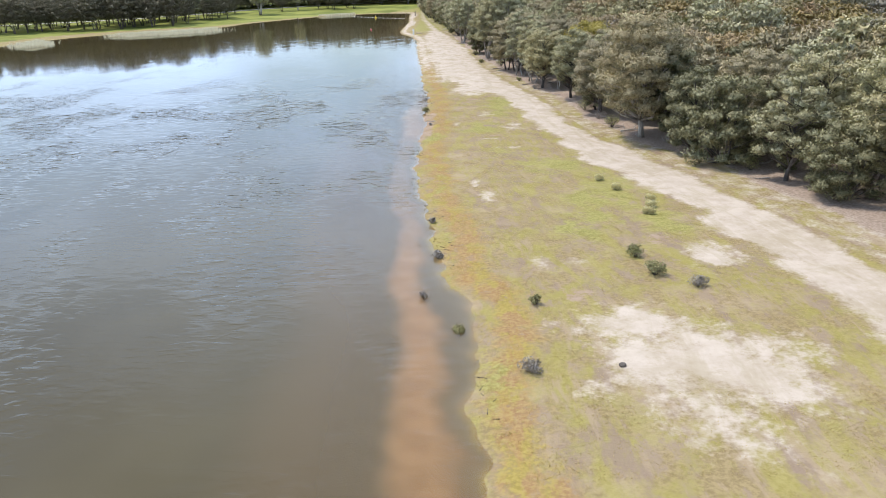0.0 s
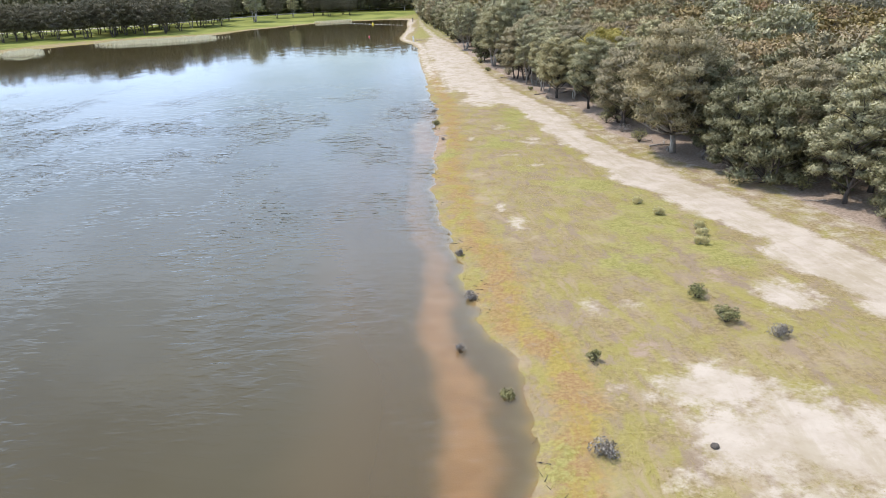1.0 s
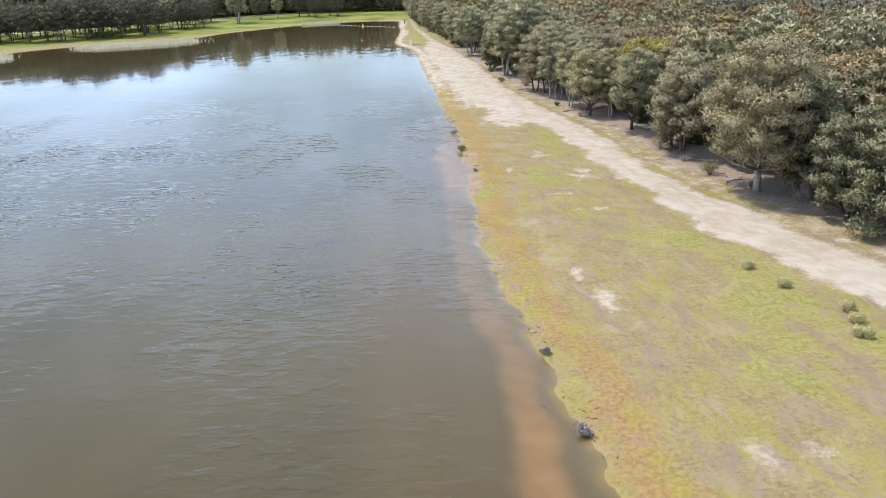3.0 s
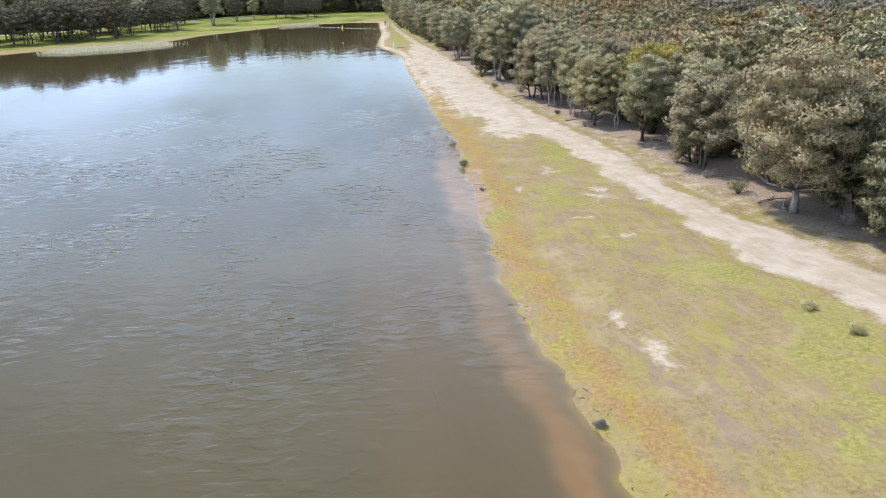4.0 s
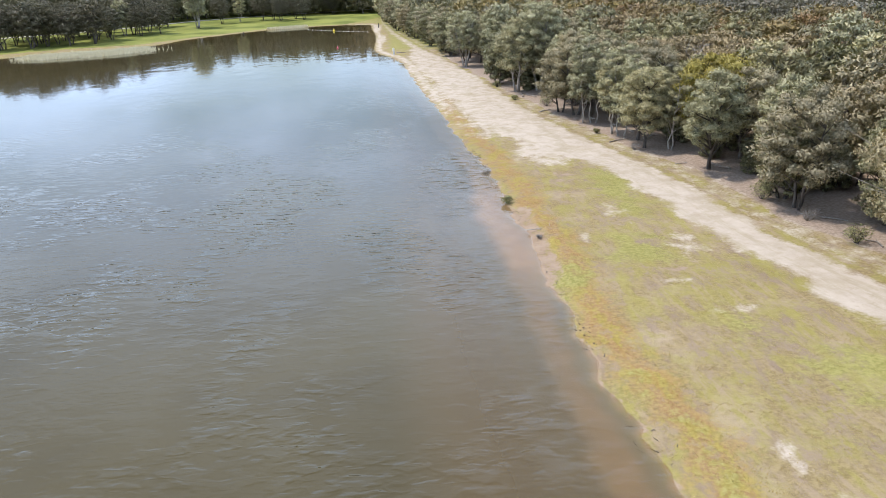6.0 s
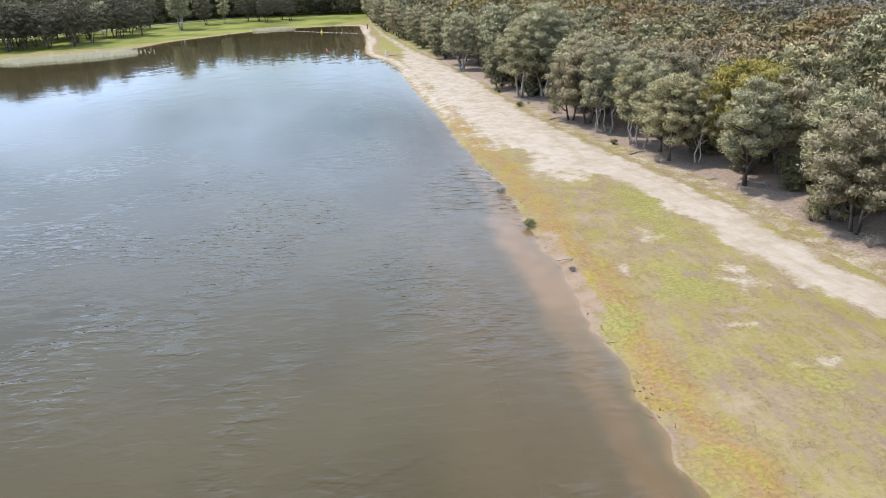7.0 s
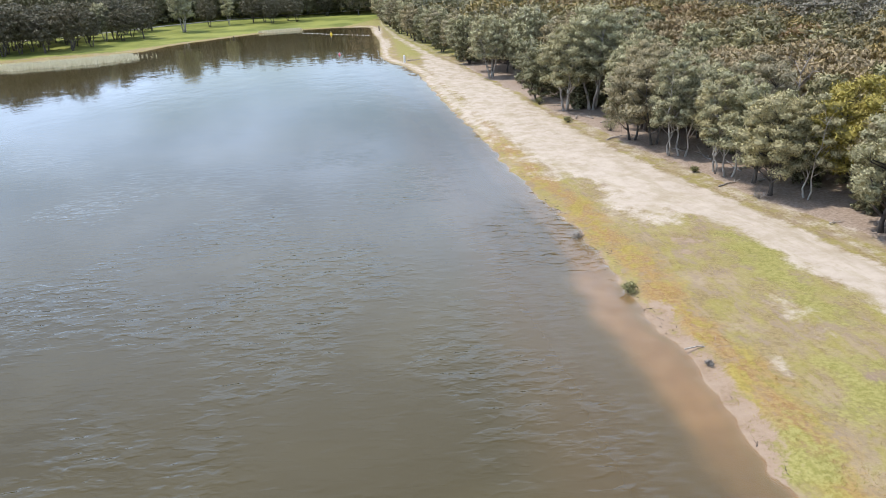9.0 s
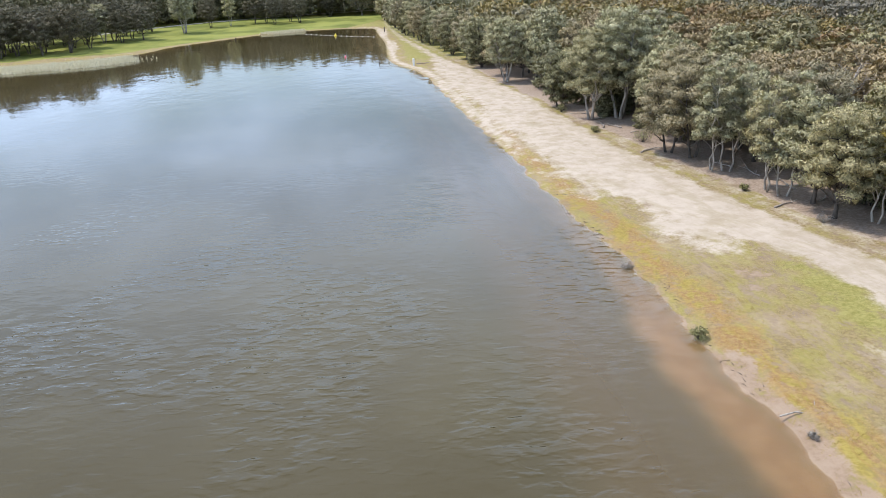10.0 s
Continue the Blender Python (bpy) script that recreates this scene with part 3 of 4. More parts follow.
def ground_at(x, y):
    """Height of the ground and the masks of what covers it."""
    d = lake_distance(x, y)
    d = d + (0.45 * wobble(x, y, 1.9, 1) + 0.25 * wobble(x, y, 0.7, 3)) * np.exp(-np.abs(d) / 5)
    right = (x > np.interp(y, (0, 379, 420), (-60, -30, -12))) & (y < 900)
    up = np.maximum(d, 0)
    bank = 0.42 * (1 - np.exp(-up / 2.2)) + 0.05 * wobble(x, y, 2.4, 5) * (1 - np.exp(-up)) + 0.012 * np.clip(up - 22, 0, 400)
    cut = step(y, 80, 86) * (1 - step(y, 99, 103))
    bank = bank + 0.16 * cut * (step(d + 0.2 * wobble(x, y, 1.1, 8), 1.0, 1.35) - step(d, 1.35, 5))
    lawn_z = 0.05 + 0.024 * np.minimum(up, 60) + 0.01 * np.clip(up - 60, 0, 400)
    depth, bar = depth_at(x, y, d)
    z = np.where(d > 0, np.where(right, bank, lawn_z), -depth)
    spit = step(x, -132, -124) * np.exp(-((y - np.interp(x, (-128, -118, -108, -99, -91), (285, 286, 288, 292, 302))) / np.interp(x, (-128, -100, -90), (8, 6, 1.5))) ** 2) * (1 - step(x, -94, -90))
    z = np.maximum(z, np.where(spit > 0.4, 0.3 * spit - 0.05, -9))
    edge = np.interp(y, EDGE_Y, EDGE_X) + 0.8 * wobble(x, y, 4, 7)
    left, rightside = np.interp(y, TRACK_Y, TRACK_L), np.interp(y, TRACK_Y, TRACK_R)
    rag = 0.7 * wobble(x, y, 2.6, 11) + 0.35 * wobble(x, y, 0.9, 13)
    track = step(x + rag, left - 1.8, left + 1.8) * (1 - step(x + 0.6 * rag, rightside - 1.3, rightside + 1.3))
    sand = np.maximum(track * np.interp(y, (100, 130, 240, 380), (0.88, 0.84, 0.72, 0.6)), spots(x, y, SAND_SPOTS)) * right
    sand = np.maximum(sand, 0.72 * np.exp(-((d - 1.5) / 1.4) ** 2) * right * step(y, 125, 165))
    green = spots(x, y, GREEN_SPOTS) * right
    between = 0.95 * step(x, rightside, rightside + 0.8) * (1 - step(x, edge - 0.8, edge + 1.2)) * right
    green = np.maximum(green, 0.30 * between)
    sand = np.maximum(sand, 0.46 * between)
    green = np.maximum(green, 0.8 * right * step(y, 235, 260) * step(d, 3, 6))
    gold = 0.85 * np.exp(-((d - 1.9 - 0.7 * wobble(x, y, 5, 9)) / 1.7) ** 2) * right * (1 - step(y, 150, 190)) + 0.5 * np.exp(-((d - 2) / 2.5) ** 2) * right * step(y, 235, 250)
    litter = step(x, edge - 2.2, edge + 0.6) * right * (1 - 0.75 * step(y, 222, 240))
    lawn = np.where(right, 0, step(d, 0.8, np.interp(x, (-112, -92), (26, 8))))
    mud = np.exp(-((d + 0.1) / 0.5) ** 2) * right * np.interp(y, (50, 66), (0.3, 0.58)) + np.exp(-((d - 0.9) / 0.8) ** 2) * right * 0.62 * cut
    mud = np.maximum(mud, 0.62 * spots(x, y, BARE_SPOTS) * right)
    bed = step(-d, 0.0, 0.4) * right
    return d, z, dict(sand=sand, green=green, gold=gold, litter=litter, lawn=lawn, mud=mud, bed=bed, bar=bar, shore=np.clip(d, -6, 60), lane=np.clip((x - left) / (rightside - left), -2, 3))


def spaced(*spans):
    """Grid lines: start, end, spacing, for each stretch."""
    out = [np.arange(a, b, s) for a, b, s in spans]
    return np.concatenate(out + [[spans[-1][1]]])


def sheet(xs, ys, keep=None):
    gx, gy = np.meshgrid(xs, ys)
    i = np.arange(gx.size).reshape(gx.shape)
    f = np.stack([i[:-1, :-1], i[:-1, 1:], i[1:, 1:], i[1:, :-1]], axis=-1).reshape(-1, 4)
    return gx.ravel(), gy.ravel(), f


GX = spaced((-2500, -400, 300), (-400, -176, 16), (-176, -20, 2.5), (-20, -9, 0.8), (-9, 32, 0.3), (32, 60, 2), (60, 400, 20), (400, 2500, 300))
GY = spaced((-1500, -100, 200), (-100, 10, 8), (10, 130, 0.4), (130, 270, 1.0), (270, 480, 2.5), (480, 800, 20), (800, 4000, 400))
gx, gy, gf = sheet(GX, GY)
gd, gz, masks = ground_at(gx, gy)
ground = mesh_object("ground", np.stack([gx, gy, gz], 1), gf, GROUND, **masks)
ground.data.shade_smooth()
tagged(ground, "dry grassy lake shore with a pale sandy track", "ground", kind="structure")

wet = (gd[gf] < 1.2).any(axis=1)
wf = gf[wet]
used, back = np.unique(wf, return_inverse=True)
water = mesh_object("water", np.stack([gx[used], gy[used], np.zeros(len(used))], 1), back.reshape(-1, 4), WATER, depth=np.maximum(-gz[used], 0),
                    near=1 - 0.75 * step(gy[used], 150, 240) * (1 - 0.5 * step(gy[used], 310, 360)), open=(0.5 + 0.5 * step(gy[used], 45, 72)) * (1 - 0.92 * step(gy[used], 88, 160)) * (0.35 + 0.65 * np.maximum(step(-gd[used], 4, 75), 1 - step(gy[used], 140, 270))))
tagged(water, "calm murky brown lake water reflecting a cloudy sky", "water", kind="structure")


def height(x, y):
    return float(ground_at(np.array([float(x)]), np.array([float(y)]))[1][0])


# ---- trees ----
def gum_tree(name, seed, tall, spread, trunk_r, bark, leaf, stems=1, bare=0.38, lobes=36, detail=2, flat=0.58, lean=0.05):
    """A eucalypt at the origin: forking stems, a limb to each lobe, and a broken crown of leafy lobes."""
    rng = np.random.default_rng(seed)
    root = new(name)
    wood, green = Soup(), Soup()
    centres, radii = crown_lobes(rng, tall, spread, bare, lobes)
    lines = []
    r = trunk_r / stems ** 0.5
    turn = rng.uniform(0, 2 * math.pi)
    for s in range(stems):
        way = turn + s * 2 * math.pi / stems + rng.uniform(-0.4, 0.4)
        tilt = lean + (0.14 if stems > 1 else 0)
        top = np.array([math.cos(way) * tilt * tall, math.sin(way) * tilt * tall, tall * rng.uniform(0.72, 0.84)])
        base = np.array([math.cos(way) * 0.3, math.sin(way) * 0.3, 0]) * (1 if stems > 1 else 0) + (0, 0, -0.3)
        k = np.linspace(0, 1, 8)[:, None]
        line = base + (top - base) * k + rng.normal(size=(8, 3)) * (1, 1, 0) * np.sin(k * 3.14) * tall * 0.018
        tube(wood, line, [r * 1.3] + [r * (1 - 0.8 * j / 7) for j in range(1, 8)], 8)
        lines.append(line)
    for q, size in zip(centres, radii):
        line = min(lines, key=lambda l: np.hypot(*(l[4:, :2] - q[:2]).T).min())
        out = math.hypot(q[0] - line[4, 0], q[1] - line[4, 1])
        at = np.clip((q[2] - 0.55 * out - rng.uniform(0, 0.10) * tall) / line[-1, 2], 0.75 * bare, 0.95)
        i = min(int(at * 7), 6)
        start = line[i] + (line[i + 1] - line[i]) * (at * 7 - i)
        knee = start * 0.45 + q * 0.55 + rng.normal(size=3) * 0.10 * out - (0, 0, 0.06 * out)
        thick = r * (0.5 - 0.25 * at)
        tube(wood, [start, knee, q - (0, 0, 0.3 * size)], [thick, thick * 0.6, thick * 0.2], 5)
        for _ in range(2):
            tube(wood, [knee, q + rng.normal(size=3) * size * 0.6], [thick * 0.4, thick * 0.1], 3)
    heart = np.array((0, 0, tall * (bare + 0.25 * (1 - bare))))
    leaves, size = ((125, 0.42), (210, 0.33), (int(160 * spread), 0.20))[detail]
    foliage(green, rng, centres, radii, flat, leaves, size, heart, detail == 2)
    mesh_object("trunk", wood.verts(), wood.faces(), bark, root)
    mesh_object("crown", green.verts(), green.faces(), leaf, root, normals=green.normals())
    return root


TREE_SPECS = [
    # kind, seed, height, spread, trunk radius, bark, leaf, stems, bare, lobes, label
    ("white_gum", 3, 13.6, 5.6, 0.32, BARK_PALE, LEAF_OLIVE, 1, 0.27, 74, "tall olive gum tree with a pale trunk at the wood's edge"),
    ("twin_gum", 5, 12.6, 4.0, 0.34, BARK_PALE, LEAF, 3, 0.34, 54, "spreading grey-green gum tree with several pale leaning stems"),
    ("box_tree", 7, 10.6, 3.4, 0.22, BARK_DARK, LEAF, 1, 0.27, 44, "grey-green box tree with a dark slender trunk"),
    ("dense_tree", 11, 9.8, 3.4, 0.24, BARK_DARK, LEAF_DARK, 2, 0.12, 50, "dense dark green tree with foliage nearly to the ground"),
    ("slim_gum", 13, 11.6, 2.7, 0.15, BARK_PALE, LEAF, 2, 0.30, 32, "slim gum tree with thin pale stems and a narrow crown"),
    ("olive_tree", 17, 10.2, 3.5, 0.22, BARK_DARK, LEAF_OLIVE, 2, 0.25, 46, "olive-brown gum tree with a rounded broken crown"),
    ("rust_tree", 37, 9.4, 3.7, 0.2, BARK_DARK, LEAF_RUST, 2, 0.34, 38, "rusty olive-brown gum tree deep in the wood"),
    ("wattle", 31, 9.6, 4.2, 0.18, BARK_DARK, LEAF_WATTLE, 2, 0.25, 44, "yellow-green wattle tree rising among grey-green gums"),
    ("bank_tree", 29, 14.0, 5.4, 0.28, BARK_DARK, LEAF_BANK, 2, 0.30, 46, "dark tall tree with forked bare stems on the far bank"),
    ("low_tree", 19, 7.4, 3.5, 0.16, BARK_DARK, LEAF_DARK, 3, 0.06, 38, "low bushy dark green tree with forked stems"),
    ("flat_tree", 23, 9.0, 3.8, 0.20, BARK_DARK, LEAF_OLIVE, 1, 0.38, 38, "flat-topped olive gum tree with a dark forked trunk"),
]
MADE = {}


def plant(kind, x, y, scale=1.0, turn=0.0, label="", group="trees along the wood's edge", detail=2):
    """A tree of that kind, standing on the ground."""
    spec = next(s for s in TREE_SPECS if s[0] == kind)
    m = pose(x, y, height(x, y), 0, 0, turn)
    if (kind, detail) not in MADE:
        _, seed, tall, spread, r, bark, leaf, stems, bare, lobes, _ = spec
        ob = gum_tree("tree", seed, tall, spread, r, bark, leaf, stems, bare, lobes, detail)
        ob.matrix_basis = m @ Matrix.Diagonal((scale, scale, scale, 1))
        MADE[kind, detail] = ob
    else:
        ob = copy_thing(MADE[kind, detail], m)
        ob.scale = (scale, scale, scale)
    return tagged(ob, label or spec[10], "tree", group)


# trees whose feet are seen: kind, x, y, height, turn
EDGE_TREES = [
    ("white_gum", 23.6, 80, 13.8, 20), ("dense_tree", 26.9, 78, 10.0, 60), ("dense_tree", 27.0, 71.2, 9.0, 130), ("low_tree", 28.4, 66.6, 8.6, 200),
    ("box_tree", 31.6, 60, 9.4, 10), ("white_gum", 33.0, 70.5, 10.5, 250), ("box_tree", 35.1, 62.6, 11.0, 80), ("low_tree", 34.0, 54.0, 6.5, 15),
    ("olive_tree", 21.6, 94.5, 10.4, 40), ("box_tree", 23.6, 100.5, 10.6, 160), ("box_tree", 20.0, 108.3, 10.2, 300), ("dense_tree", 22.0, 97.6, 8.0, 220),
    ("slim_gum", 19.5, 117.6, 9.6, 30), ("box_tree", 17.0, 119.2, 9.4, 110), ("slim_gum", 16.4, 126.0, 11.4, 80), ("slim_gum", 15.7, 127.7, 10.6, 190),
    ("slim_gum", 15.4, 135.0, 11.8, 250), ("slim_gum", 14.2, 135.8, 11.4, 10), ("wattle", 24.0, 117.0, 10.6, 30), ("box_tree", 17.6, 123.3, 9.6, 70), ("olive_tree", 13.0, 144.2, 9.6, 90),
    ("twin_gum", 10.4, 165.4, 12.4, 200), ("twin_gum", 14.2, 165.0, 15.0, 70), ("olive_tree", 14.6, 141.4, 11.0, 330), ("dense_tree", 8.5, 176.0, 8.5, 45),
    ("twin_gum", 5.6, 205, 12.0, 120), ("olive_tree", 7.0, 214.8, 11.0, 300), ("dense_tree", 1.3, 258, 10.2, 15), ("olive_tree", 0.7, 268, 10.4, 170),
    ("box_tree", 4.0, 236, 10.5, 260), ("dense_tree", -6.7, 327, 10.0, 70), ("olive_tree", -3.5, 296, 10.0, 190), ("box_tree", 3.0, 284, 11.0, 20),
    ("dense_tree", 4.6, 229, 10.5, 140), ("olive_tree", 3.4, 246, 11.0, 35), ("box_tree", 0.2, 277, 10.5, 75), ("dense_tree", -1.4, 288, 10.5, 250), ("olive_tree", -3.6, 307, 11.0, 130),
    ("box_tree", -4.8, 317, 11.0, 10), ("dense_tree", -1.0, 312, 11.5, 60), ("olive_tree", -7.4, 338, 11.5, 330), ("box_tree", -8.4, 352, 11.5, 95), ("dense_tree", -9.0, 366, 12.0, 180),
    ("olive_tree", -9.6, 382, 12.0, 20), ("box_tree", -10.4, 398, 12.5, 240), ("olive_tree", -11.5, 414, 12.5, 110), ("box_tree", -4.2, 330, 12.0, 300),
]
SPEC_H = {s[0]: s[2] for s in TREE_SPECS}
taken = []
for kind, x, y, tall, turn in EDGE_TREES:
    plant(kind, x, y, tall / SPEC_H[kind], turn, detail=2 if y < 170 else 1 if y < 280 else 0)
    taken.append((x, y))

rng = np.random.default_rng(42)
tries = 0
KIND_ODDS = (("box_tree", 0.24), ("olive_tree", 0.24), ("dense_tree", 0.12), ("slim_gum", 0.12), ("flat_tree", 0.14), ("twin_gum", 0.07), ("low_tree", 0.07))
while len(taken) < 205 and tries < 9000:
    tries += 1
    y = rng.uniform(52, 235)
    e = float(np.interp(y, EDGE_Y, EDGE_X))
    x = e + 3.0 + rng.uniform(0, 1) ** 1.3 * 30.5
    if x > 0.64 * y + 18 or min((x - a) ** 2 + (y - b) ** 2 for a, b in taken) < 4.4 ** 2 or min(math.hypot(x - a, y - b) for a, b in taken[:33]) < 4.8:
        continue
    kind = rng.choice([k for k, _ in KIND_ODDS], p=[w for _, w in KIND_ODDS])
    if x - e > 13 and float(wobble(np.array(x), np.array(y), 11, 4)) > 0.05:
        kind = "rust_tree"
    plant(kind, x, y, rng.uniform(0.72, 1.14), rng.uniform(0, 360), group="trees inside the wood", detail=2 if x - e < 8 and y < 150 else 1 if x - e < 17 and y < 170 else 0)
    taken.append((x, y))

for i in range(16):
    y = -20 + 4.6 * i
    plant("box_tree" if i % 3 else "dense_tree", float(np.interp(y, EDGE_Y, EDGE_X)) + rng.uniform(1.5, 8), y, rng.uniform(0.85, 1.05), rng.uniform(0, 360), detail=0)

for i in range(30):
    y = rng.uniform(54, 178)
    x = float(np.interp(y, EDGE_Y, EDGE_X)) + rng.uniform(2.5, 10)
    plant("low_tree", x, y, rng.uniform(0.3, 0.58), rng.uniform(0, 360), "low dark sapling under taller gum trees", "saplings in the wood", detail=0)

# far bank: trees along the gravel path and behind the lawn
FAR_TREES = [
    ("bank_tree", -148, 357, 15, 0), ("bank_tree", -137, 345, 11, 60), ("twin_gum", -119, 362, 14, 120), ("bank_tree", -113, 376, 14, 200), ("bank_tree", -106, 367, 13, 310), ("twin_gum", -96, 392, 19, 20),
    ("bank_tree", -90, 416, 13, 80), ("slim_gum", -82, 421, 15, 10), ("bank_tree", -72, 428, 13, 140), ("bank_tree", -62, 420, 12, 40), ("bank_tree", -51, 423, 13, 70), ("bank_tree", -67, 431, 12, 260),
    ("bank_tree", -56, 432, 12, 15), ("bank_tree", -38, 452, 12, 210), ("white_gum", -22, 448, 15, 300), ("bank_tree", -130, 352, 13, 190), ("bank_tree", -124, 356, 12, 75), ("bank_tree", -158, 352, 14, 250),
    ("bank_tree", -168, 346, 14, 130), ("bank_tree", -176, 338, 13, 220), ("bank_tree", -184, 346, 14, 30), ("bank_tree", -142, 366, 14, 100), ("bank_tree", -192, 336, 13, 170), ("bank_tree", -152, 344, 12, 330),
    ("bank_tree", -112, 360, 12, 45), ("bank_tree", -133, 364, 13, 285),
]
for kind, x, y, tall, turn in FAR_TREES:
    plant(kind, x, y, tall / SPEC_H[kind], turn, group="trees on the far bank", detail=0)
    taken.append((x, y))


def wood_mesh():
    """The distant wood: low crowns and stems joined, crowded further back."""
    rng = np.random.default_rng(8)
    forms = {}
    for sort, lobes, leaves, size in (("near", 18, 66, 0.46), ("bank", 17, 36, 0.66), ("far", 12, 22, 0.74)):
        for i in range(7):
            soup = Soup()
            c, r = crown_lobes(rng, 9.0, 3.4, 0.10 if sort == "bank" else 0.52, lobes, 0.30, 0.46)
            foliage(soup, rng, c, r, 0.58, leaves, size, np.array((0, 0, 5.0)), False)
            forms[sort, i] = soup.verts(), soup.faces(), soup.normals()
    green, stems, tone = Soup(), Soup(), []
    feet = np.array(taken)
    for row in range(122):
        y = 40 + row * 5.2
        gap = 5.6 + 0.014 * y
        for x in np.concatenate([np.arange(-330, -6, 5.2), np.arange(-6, 420, gap)]):
            px, py = x + rng.uniform(-2, 2), y + rng.uniform(-2, 2)
            e = float(np.interp(py, EDGE_Y, EDGE_X))
            if px > 0.66 * py + 24 or (px > 0 and py > 300 and rng.uniform() < 0.35):
                continue
            right_wood = px > e + (33 if py < 235 else 5) and py < 640
            behind = np.interp(px, (-330, -190, -150, -120, -90, -60, -20, 0), (372, 378, 398, 436, 462, 452, 446, 436))
            far_wood = px < -8 and behind < py < behind + 70 and px > -0.72 * py
            if not (right_wood or far_wood) or ((feet - (px, py)) ** 2).sum(axis=1).min() < 9:
                continue
            z0 = 0.42 + 0.012 * max(px - e, 0) if right_wood else 3.0
            tall = rng.uniform(7.2, 11.4) + 0.004 * py + (7 if far_wood else 0)
            wide = rng.uniform(0.8, 1.25) * (1.5 if far_wood else 1 + 0.0012 * py)
            patch = float(wobble(np.array(px), np.array(py), 17, 3))
            off = px - e + 6 * patch
            # belts of the wood: mixed green, then rust and gold, then blue-grey, dark green far behind
            if far_wood or py > 300:
                hue = rng.uniform(0, 0.14)
            elif off > 62:
                hue = rng.uniform(0.18, 0.34)
            elif off > 36:
                hue = rng.choice([0.45, 0.58, 0.72, 0.86, 0.98], p=[0.26, 0.26, 0.24, 0.14, 0.10]) + rng.normal() * 0.03
            else:
                hue = rng.choice([0.45, 0.58, 0.72], p=[0.5, 0.3, 0.2]) + rng.normal() * 0.03
            v, f, n = forms["bank" if far_wood else "near" if py < 240 else "far", int(rng.integers(7))]
            a = rng.uniform(0, 6.28)
            spin = np.array(((math.cos(a), math.sin(a), 0), (-math.sin(a), math.cos(a), 0), (0, 0, 1)))
            green.add(v @ spin * (wide, wide, tall / 9.0) + (px, py, z0), f, n @ spin)
            tone.append(np.full(len(v), np.clip(hue, 0, 1)))
            lean = rng.normal(size=2) * 0.5
            tube(stems, [(px, py, z0 - 0.3), (px + lean[0], py + lean[1], z0 + tall * 0.75)], [0.16, 0.06], 3)
    root = new("woodland")
    mesh_object("crowns", green.verts(), green.faces(), LEAF_FAR, root, normals=green.normals(), tone=np.concatenate(tone))
    mesh_object("stems", stems.verts(), stems.faces(), BARK_DARK, root)
    return tagged(root, "distant mixed eucalypt wood in olive, rust and grey-green", "woodland", kind="stuff")


wood_mesh()


# more trees on the far bank, between the water and the path
rng = np.random.default_rng(77)
added = 0
while added < 48:
    x, y = rng.uniform(-235, -112), rng.uniform(300, 420)
    off = float(lake_distance(np.array([x]), np.array([y]))[0])
    if not 24 < off < 64 or x < -0.70 * y + 10 or min((x - a) ** 2 + (y - b) ** 2 for a, b in taken) < 4.6 ** 2:
        continue
    plant("bank_tree", x, y, rng.uniform(0.8, 1.2), rng.uniform(0, 360), group="trees on the far bank", detail=0)
    taken.append((x, y))
    added += 1


# ---- gravel path on the far bank ----
def strip(name, line, half, material, lift=0.04):
    line = smooth_line(line, 2)[:-6]
    v, f = [], []
    for i, q in enumerate(line):
        a = line[min(i + 1, len(line) - 1)] - line[max(i - 1, 0)]
        side = np.array((-a[1], a[0])) / (np.hypot(*a) + 1e-9)
        for k in (-half, -half * 0.9, half * 0.9, half):
            x, y = q + side * k
            v.append((x, y, height(x, y) + (lift if abs(k) < half else -0.05)))
        if i:
            for k in range(3):
                f.append((4 * i + k - 4, 4 * i + k - 3, 4 * i + k + 1, 4 * i + k))
    return mesh_object(name, v, f, material)


far_path = strip("path", [(-250, 345), (-205, 356), (-163, 372), (-144, 395), (-131, 407), (-120, 428), (-106, 446), (-88, 460), (-60, 474), (-20, 484), (20, 490)], 1.9, PATH_MAT, 0.10)
tagged(far_path, "pale gravel walking path across the far lawn", "path", kind="structure")


# ---- reeds and grass ----
def blades(name, places, tall, material, label, lean=0.25, wide=0.03, per=3, **attrs):
    """Tufts of thin standing blades at the given places."""
    rng = np.random.default_rng(len(places))
    k = len(places)
    root = np.repeat(np.asarray(places, float), per, axis=0) + rng.normal(size=(k * per, 3)) * (0.09, 0.09, 0)
    h = tall * rng.uniform(0.5, 1.2, (k * per, 1))
    tip = root + rng.normal(size=(k * per, 3)) * (lean, lean, 0) * h + (0, 0, 1) * h
    a = rng.uniform(0, 6.28, k * per)
    side = np.stack([np.cos(a), np.sin(a), 0 * a], 1) * wide
    v = np.stack([root - side, root + side, tip], axis=1).reshape(-1, 3)
    f = np.arange(len(v)).reshape(-1, 3)
    more = {key: np.repeat(np.asarray(value), per * 3) for key, value in attrs.items()}
    return tagged(mesh_object(name, v, f, material, None, **more), label, name.replace("_", " "), kind="stuff")


rng = np.random.default_rng(5)


def along(line, half, count):
    line = np.asarray(line, float)
    k = rng.uniform(0, len(line) - 1.001, count)
    i = k.astype(int)
    p = line[i] + (line[i + 1] - line[i]) * (k - i)[:, None]
    taper = np.minimum(1, np.minimum(k, len(line) - 1 - k) * 1.6 + 0.15)
    p = p + rng.normal(size=(count, 2)) * (half * 0.5 * taper)[:, None]
    return np.column_stack([p, np.full(count, -0.1)])


